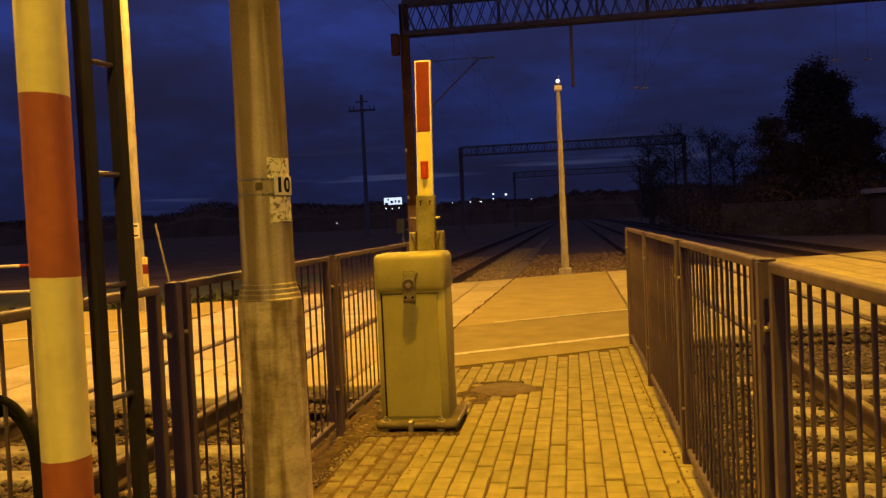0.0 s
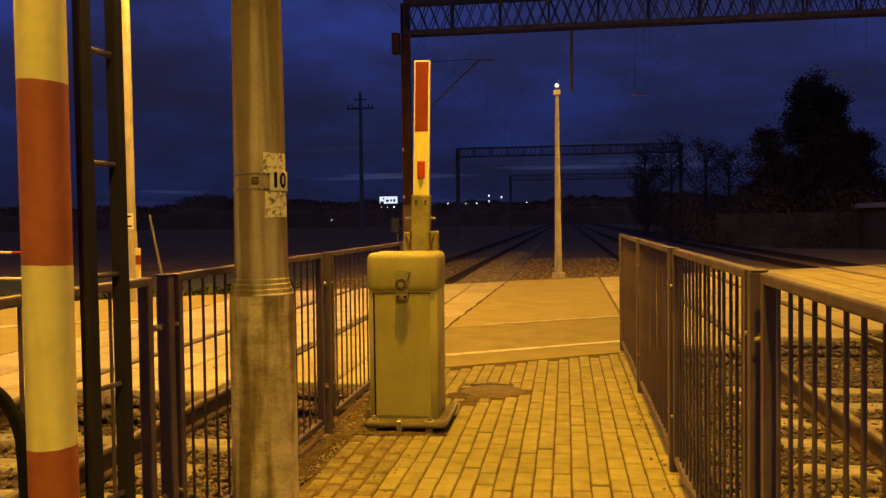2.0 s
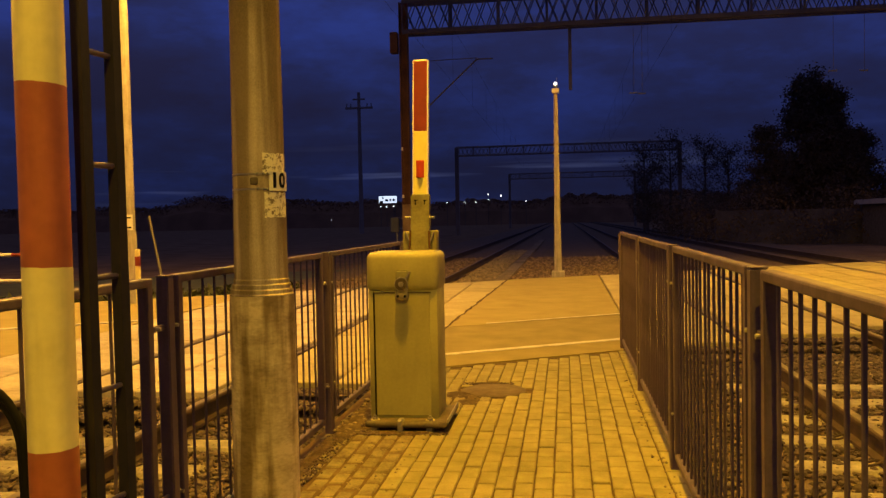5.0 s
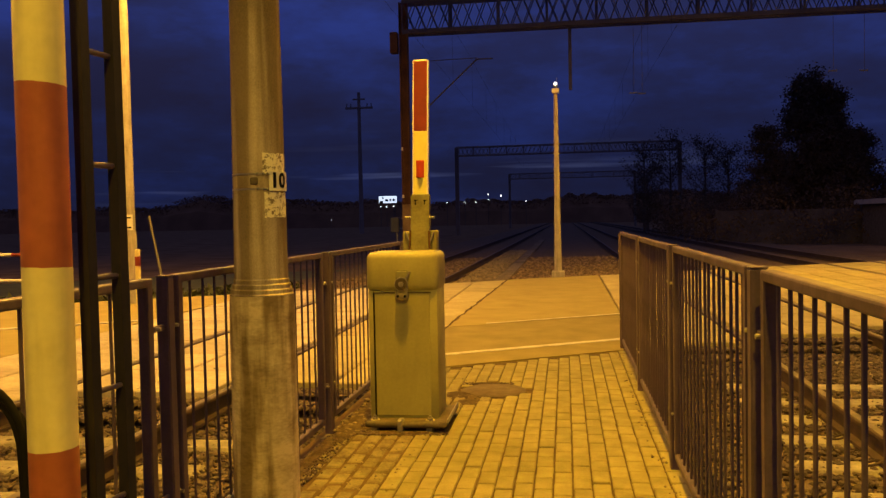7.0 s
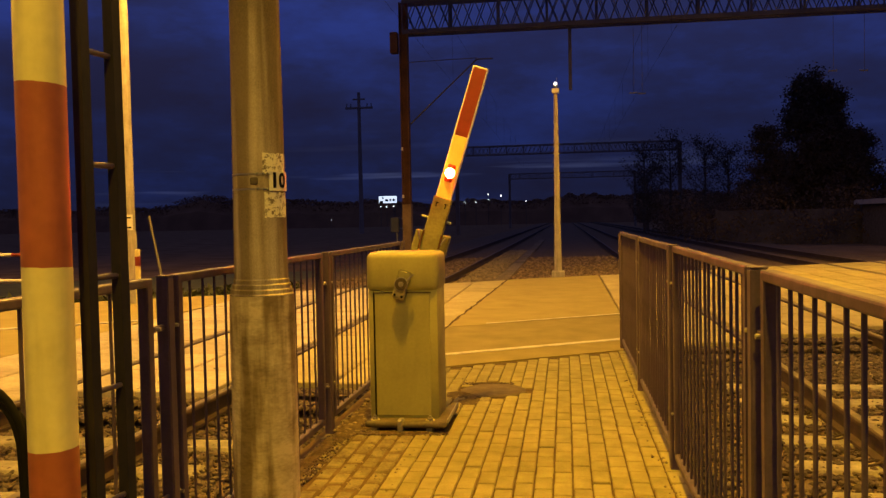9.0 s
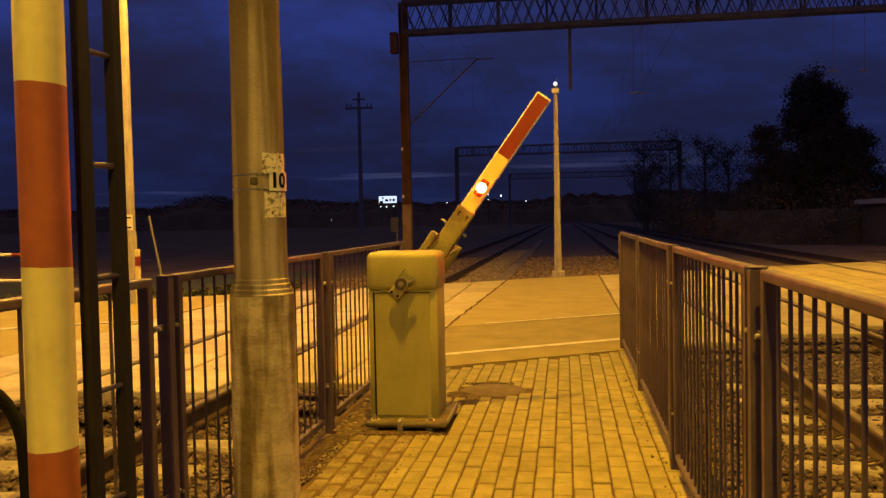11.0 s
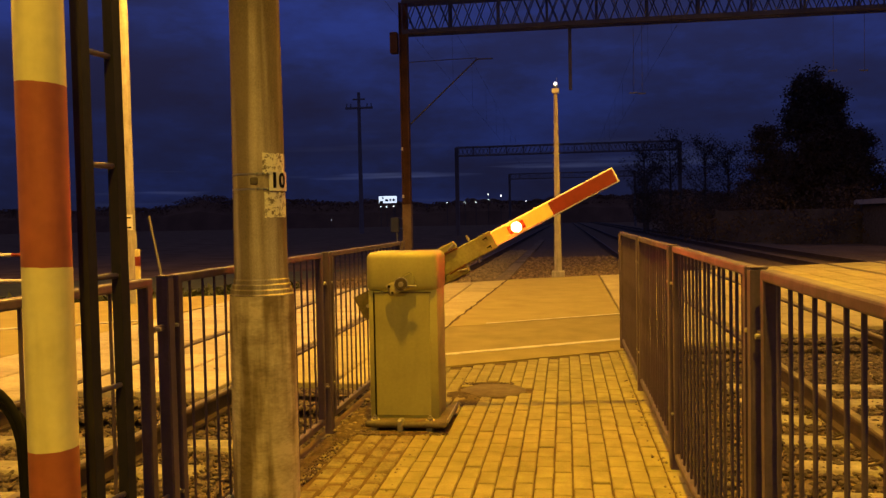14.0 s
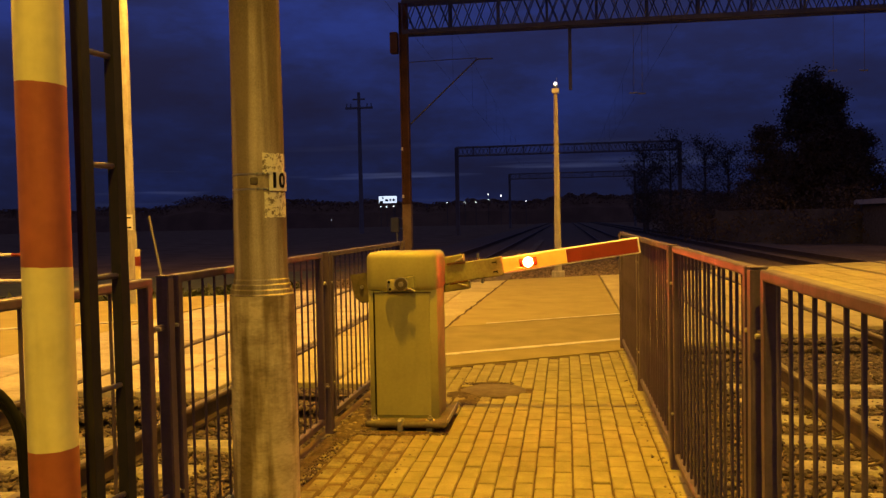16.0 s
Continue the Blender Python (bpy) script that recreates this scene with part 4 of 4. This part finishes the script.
gantry("catenary_gantry", "dark distant lattice gantry over the tracks", 92, -11.6, 12.0, 8.3, 0.9, 0.4, M_FARSTEEL_HAZE, M_FARSTEEL_HAZE)
gantry("catenary_gantry", "dark distant lattice gantry over the tracks", 150, -9.6, 12.0, 8.3, 0.9, 0.4, M_FARSTEEL_HAZE, M_FARSTEEL_HAZE)

tower = thing("power_pole", "dark tall pole with crossarms against the sky", "power pole", pose(-29.2, 120, 0))
part("shaft", rod((0, 0, -0.4), (0, 0, 20), 0.35, 0.22, 8), M_FARSTEEL_HAZE, tower)
part("crossarm", box(-2.0, 2.0, -0.1, 0.1, 17.6, 17.9), M_FARSTEEL_HAZE, tower)
part("crossarm", box(-0.9, 0.9, -0.1, 0.1, 18.9, 19.1), M_FARSTEEL_HAZE, tower)
for x in (-1.8, -1.2, 1.2, 1.8):
    part("insulator", rod((x, 0, 17.9), (x, 0, 18.4), 0.08, seg=6), M_ZINC, tower)


def leaves(count, place, size):
    V, F = [], []
    for i in range(count):
        c = place()
        a = RNG.normal(size=3)
        a /= np.linalg.norm(a)
        b = np.cross(a, RNG.normal(size=3))
        b /= np.linalg.norm(b)
        s = size * RNG.uniform(0.5, 1.4)
        k = len(V)
        V += [tuple(c - a * s), tuple(c + b * s * 0.5), tuple(c + a * s), tuple(c - b * s * 0.5)]
        F.append((k, k + 1, k + 2, k + 3))
    return V, F


def tree(x, y, height, width, label, dense, pointed):
    """A trunk with limbs and an uneven crown of many small leaf clumps."""
    ob = thing("tree", label, "tree", pose(x, y, -0.34), "trees beside the railway")
    bm = rod((0, 0, 0), (0.1, 0, height * 0.55), width * 0.035, width * 0.02, 8)
    rod((0.1, 0, height * 0.55), (0, 0.05, height * 0.93), width * 0.02, 0.02, 6, bm)
    tips = []
    for i in range(130 if pointed else 60):
        h = height * (RNG.uniform(0.05, 0.96) if pointed else RNG.uniform(0.1, 0.9))
        k = (1 - h / height) if pointed else math.sin(math.pi * min(1, h / height * 0.9 + 0.1))
        reach = width * 0.5 * ((0.08 + 0.98 * k ** 0.62) if pointed else (0.25 + 0.8 * k)) * RNG.uniform(0.6, 1.05)
        a = RNG.uniform(0, 6.28)
        end = np.array([reach * math.cos(a), reach * math.sin(a), h + reach * (RNG.uniform(-0.1, 0.2) if pointed else RNG.uniform(0.4, 1.3))])
        rod((0, 0, h), end, width * 0.006, 0.012, 5, bm)
        tips += [(np.array([0, 0, h]), end)]
    part("trunk", bm, M_BARK, ob)

    def place():
        o, e = tips[RNG.integers(len(tips))]
        return o + (e - o) * RNG.uniform(0.25, 1.08) + RNG.normal(size=3) * width * 0.045
    V, F = leaves(dense * 4, place, width * 0.016)
    cloud("crown", V, F, M_LEAF, ob)


DENSE, BARE = "tall dense dark tree against the dusk sky", "thin bare-looking dark tree beside the tracks"
for x, y, h, w, d, p in ((16.2, 60, 11.2, 6.4, 9000, True), (18.0, 61, 10.6, 5.6, 8000, True), (13.0, 58, 7.6, 5.0, 4500, True), (20.6, 64, 7.6, 6.0, 5000, True), (24, 62, 8.0, 6.5, 5000, True), (27.5, 60, 8.2, 6, 4000, True)):
    tree(x, y, h, w, DENSE, d, p)
for x, y, h, w in ((7.4, 82, 8.6, 4.4), (10.0, 84, 9.6, 4.8), (12.6, 80, 9.0, 4.6), (15.0, 82, 8.4, 4.6), (9.0, 96, 7.2, 5)):
    tree(x, y, h, w, BARE, 1100, False)


def wood_height(x):
    return 7.0 + 0.7 * math.sin(x * 0.05) + 0.5 * math.sin(x * 0.21 + 1) + 2.0 * math.exp(-((x + 114) / 8) ** 2) + 0.9 * noise.noise(Vector((x * 0.4, 0, 0)))


def place_far():
    x = RNG.uniform(-330, 300)
    return np.array([x, RNG.uniform(252, 275), wood_height(x) * (1.08 - 0.4 * RNG.uniform(0, 1) ** 1.6)])


V, F = leaves(90000, place_far, 0.34)
# the thick of the wood behind its fringe of twigs
for k in range(316):
    x0, x1 = -330 + 2 * k, -328 + 2 * k
    h0, h1, n = wood_height(x0) * 0.93, wood_height(x1) * 0.93, len(V)
    b0, b1 = 1.5 * noise.noise(Vector((x0 * 0.15, 5, 0))), 1.5 * noise.noise(Vector((x1 * 0.15, 5, 0)))
    V += [(x0, 250 + b0, -0.4), (x1, 250 + b1, -0.4), (x1, 252 + b1, h1 * 0.6), (x0, 252 + b0, h0 * 0.6), (x1, 257 + b1, h1), (x0, 257 + b0, h0), (x1, 280, h1 * 0.7), (x0, 280, h0 * 0.7), (x1, 282, -0.4), (x0, 282, -0.4)]
    F += [(n, n + 1, n + 2, n + 3), (n + 3, n + 2, n + 4, n + 5), (n + 5, n + 4, n + 6, n + 7), (n + 7, n + 6, n + 8, n + 9)]
tagged(cloud("far_woods", V, F, M_WOODS), "black line of distant woods and hedges on the horizon", "woods", kind="stuff")


def place_hedge():
    x, y = RNG.uniform(6.5, 34), RNG.uniform(46, 76)
    return np.array([x, y, RNG.uniform(0, 1) ** 0.7 * (2.4 + math.sin(x * 1.3)) - 0.4])


V, F = leaves(45000, place_hedge, 0.085)
tagged(cloud("hedge", V, F, M_LEAF), "dark unlit shrubs along the railway", "shrubs", kind="stuff")

shed = thing("shed", "low dim shed with a pale sheet roof edge", "shed", pose(19.3, 44, -0.34))
part("wall", box(-3.6, 3.6, 0, 4, 0, 2.1), M_BARK, shed)
part("roof", prism([(-3.9, -0.4), (3.9, -0.4), (3.9, 4.4), (-3.9, 4.4)], 2.1, 2.35), M_ROOF, shed)
yard = thing("concrete_fence", "dim old concrete panel fence along the yard", "fence", pose(0, 49, -0.34))
for i in range(6):
    part("panel", box(8.4 + 1.9 * i, 10.2 + 1.9 * i, -0.04, 0.04, 0, 1.9, 0.01), M_WALL, yard)
    part("post", box(8.28 + 1.9 * i, 8.4 + 1.9 * i, -0.07, 0.07, 0, 2.0, 0.01), M_WALL, yard)

# lights on the horizon
board = thing("billboard", "distant bright white illuminated billboard", "billboard", pose(-48.85, 232, 0))
part("panel", box(-2.5, 2.5, -0.1, 0.1, 6.4, 8.3), M_BOARD, board, "glowing white panel")
for x0, x1, z0, z1 in ((-2.3, -1.3, 6.38, 7.0), (-0.7, 0.1, 6.8, 7.5), (0.5, 1.0, 6.9, 7.6), (1.4, 2.0, 6.8, 7.6), (-1.6, -1.1, 7.5, 8.0)):
    part("mark", box(x0, x1, -0.2, -0.1, z0, z1), M_BLACK, board, "dark unreadable bar")
for x in (-2, 2):
    part("leg", rod((x, 0, -0.4), (x, 0, 6.3), 0.12, seg=6), M_BARK, board)
# the one at x -64.8 stands in, unmoving, for far vehicle headlamps
for x, z, r in ((-31.9, 6.06, 0.11), (-27.0, 5.94, 0.13), (-24.0, 6.03, 0.15), (-20.6, 7.94, 0.17), (-20.6, 6.57, 0.13), (-17.2, 7.56, 0.2), (-50.5, 5.4, 0.12), (-48.8, 5.3, 0.11), (-46.9, 5.4, 0.13), (-64.8, 1.9, 0.07), (-10.4, 6.0, 0.09), (-56.6, 4.4, 0.06)):
    far = thing("distant_lamp", "tiny bright lamp at the horizon", "lamp", pose(x, 230, 0), "lamps on the horizon")
    part("post", rod((0, 0.4, -0.4), (0, 0.4, z), 0.07, seg=5), M_BARK, far)
    bm = bmesh.new()
    bmesh.ops.create_icosphere(bm, subdivisions=1, radius=r, matrix=Matrix.Translation((0, 0.2, z)))
    part("bulb", bm, M_FARLIGHT, far)

# left verge
guard = thing("guard_rail", "red and white painted tubular guard rail by the road", "guard rail", pose(0, 15.2, 0))
for z in (0.87, 0.36):
    part("rail", rod((-16, 0, z), (-10.72, 0, z), 0.035, seg=12), M_PLATE, guard, "white painted tube", smooth=True)
    part("red_sleeve", rod((-10.72, 0, z), (-10.25, 0, z), 0.0352, seg=12), M_BOOMRED if z > 0.5 else M_PLATE, guard, smooth=True)
for x in (-15.5, -13.1, -10.3):
    part("post", rod((x, 0, -0.4), (x, 0, 0.87), 0.035, seg=12), M_PLATE, guard, smooth=True)
marker = thing("marker_post", "slim white marker post with a red band", "marker post", pose(-7.41, 13.9, 0))
part("post", box(-0.04, 0.04, -0.03, 0.03, -0.35, 0.98, 0.01), M_WHITE, marker)
part("red_band", box(-0.042, 0.042, -0.032, 0.032, 0.68, 0.86, 0.01), M_BOOMRED, marker)
stake = thing("leaning_stake", "thin grey leaning stake on the verge", "stake")
part("stick", rod((-8.50, 17.2, -0.4), (-8.88, 17.2, 1.60), 0.03, 0.024, 8), M_GREYWOOD, stake)


def place_grass():
    x = RNG.uniform(-24, -6.3)
    return np.array([x, y_at(x, N_FAR) + RNG.uniform(0.1, 4.0), -0.28 + RNG.uniform(0, 0.22)])


V, F = leaves(9000, place_grass, 0.09)
tagged(cloud("verge_grass", V, F, M_GRASS), "short rough green grass on the verge", "grass", kind="stuff")
verge = prism([(-60, y_at(-60, N_FAR)), (-7.2, y_at(-7.2, N_FAR)), (-7.2, y_at(-7.2, N_FAR) + 12), (-60, y_at(-60, N_FAR) + 12)], -0.33, -0.2)
tagged(part("verge", verge, M_GRASS), "rough grass verge beyond the road", "verge", kind="structure")

# ---- paving blocks: columns 0.10 m wide along the path, half-bonded ----
COL0, JOINT0 = -0.0806, 5.419
BLOCK, made = {}, 0
rest_v, rest_f = [], []
for k in range(-15, 7):
    x = COL0 + 0.1 * k + 0.05
    start = JOINT0 + 0.078 * x - 0.1 * (k % 2) - 0.2 * 62      # courses run slightly askew
    for j in range(110):
        y = start + 0.2 * j + 0.1
        if y + 0.1 > y_at(x, N_NEAR) or abs(x + 1.075) < 0.33 and 5.36 < y < 5.98 or math.hypot(x + 0.592, (y - 6.79) * 0.86) < 0.272:
            continue
        if x < -1.36 and (y > 5.9 or y < 4.3 + random.uniform(-0.3, 0.3)):
            continue
        dz = random.gauss(0, 0.0018) - (0.002 if x < -1.2 else 0)
        soiled = x + random.uniform(-0.06, 0.06) < -1.10 + 0.10 * (y < 5.4) or math.hypot(x + 0.86, (y - 6.5) * 0.7) < random.uniform(0.08, 0.26)
        if 4.05 < y < 7.0 and made < 300:
            if soiled in BLOCK:
                b = new("brick", BLOCK[soiled])
                b.parent = path_bed
            else:
                b = part("brick", box(*((-0.042, 0.042, -0.090, 0.090, -0.07, -0.001, 0.008) if soiled else (-0.0452, 0.0452, -0.0945, 0.0945, -0.07, 0, 0.005))), M_PAVER_DIRTY if soiled else M_PAVER, path_bed)
                BLOCK[soiled] = b.data
            made += 1
        else:
            n = len(rest_v)
            for sx, sy, z in ((-1, -1, -0.07), (1, -1, -0.07), (1, 1, -0.07), (-1, 1, -0.07)):
                rest_v.append((x + sx * 0.0452, y + sy * 0.0945, z + dz))
            for sx, sy in ((-1, -1), (1, -1), (1, 1), (-1, 1)):
                rest_v.append((x + sx * 0.0452, y + sy * 0.0945, -0.005 + dz))
            for sx, sy in ((-1, -1), (1, -1), (1, 1), (-1, 1)):
                rest_v.append((x + sx * 0.0402, y + sy * 0.0895, dz))
            rest_f.append((n + 8, n + 9, n + 10, n + 11))
            for i in range(4):
                q = (i + 1) % 4
                rest_f.append((n + i, n + q, n + 4 + q, n + 4 + i))
                rest_f.append((n + 4 + i, n + 4 + q, n + 8 + q, n + 8 + i))
            continue
        loose = 1 + 2.6 * max(0.0, min(1.0, (-0.95 - x) / 0.4))      # worn and shifted towards the fence
        b.location = (x + random.gauss(0, 0.0012) * loose, y + random.gauss(0, 0.002) * loose, dz - abs(random.gauss(0, 0.0010)) * (loose - 1))
        b.rotation_euler = (random.gauss(0, 0.004) * loose, random.gauss(0, 0.007) * loose, random.gauss(0, 0.005) * loose)
M_PAVER_REST = mat("grey_paver_field", (0.272, 0.246, 0.106), (0.184, 0.158, 0.066), 0.9, scale=7, fine=110, spread=0.09, bump=0.6, gloss=0.2, island=True)
more = cloud("brick_field", rest_v, rest_f, M_PAVER_REST, path_bed)
more["kind"] = "stuff"


def motions():
    def arm_pose(a):
        return Matrix.Translation(PIVOT) @ Matrix.Rotation(-radians(a), 4, "Y")

    angles = [(0.0, 88.7), (7.4, 88.7), (7.5, 88.1), (8.0, 81.6), (8.5, 76.6), (9.0, 72.6), (9.7, 66.2), (10.5, 59.0), (11.0, 54.4), (11.5, 49.7), (12.0, 44.8), (12.5, 40.1),
              (13.0, 35.6), (13.5, 31.4), (14.0, 27.0), (14.5, 22.4), (15.0, 18.0), (15.5, 13.1), (16.0, 7.95)]
    walk(boom, [(t, arm_pose(a)) for t, a in angles])
    walk(crank, [(t, pose(*CRANK, 0, -a, 0)) for t, a in angles])
    lit = [(7.24, 7.41), (7.88, 8.42), (8.84, 9.36), (9.82, 10.33), (10.79, 11.27), (11.75, 12.26), (12.68, 13.23), (13.64, 14.2), (14.6, 15.1), (15.53, 16.1)]
    rows, turn, f = [(0.0, 0)], 0, 1 / FPS
    for a, b in lit:
        for start in (a, b):
            if start > 16:
                break
            rows.append((start - 0.5 * f, turn))
            for s in (1, 2, 3):
                rows.append((start - 0.5 * f + s * f, turn + 60 * s))
            turn += 180
    rows.append((16.4, turn))
    walk(lens, [(t, pose(0.778, -0.024, 0, -a)) for t, a in rows])


motions()
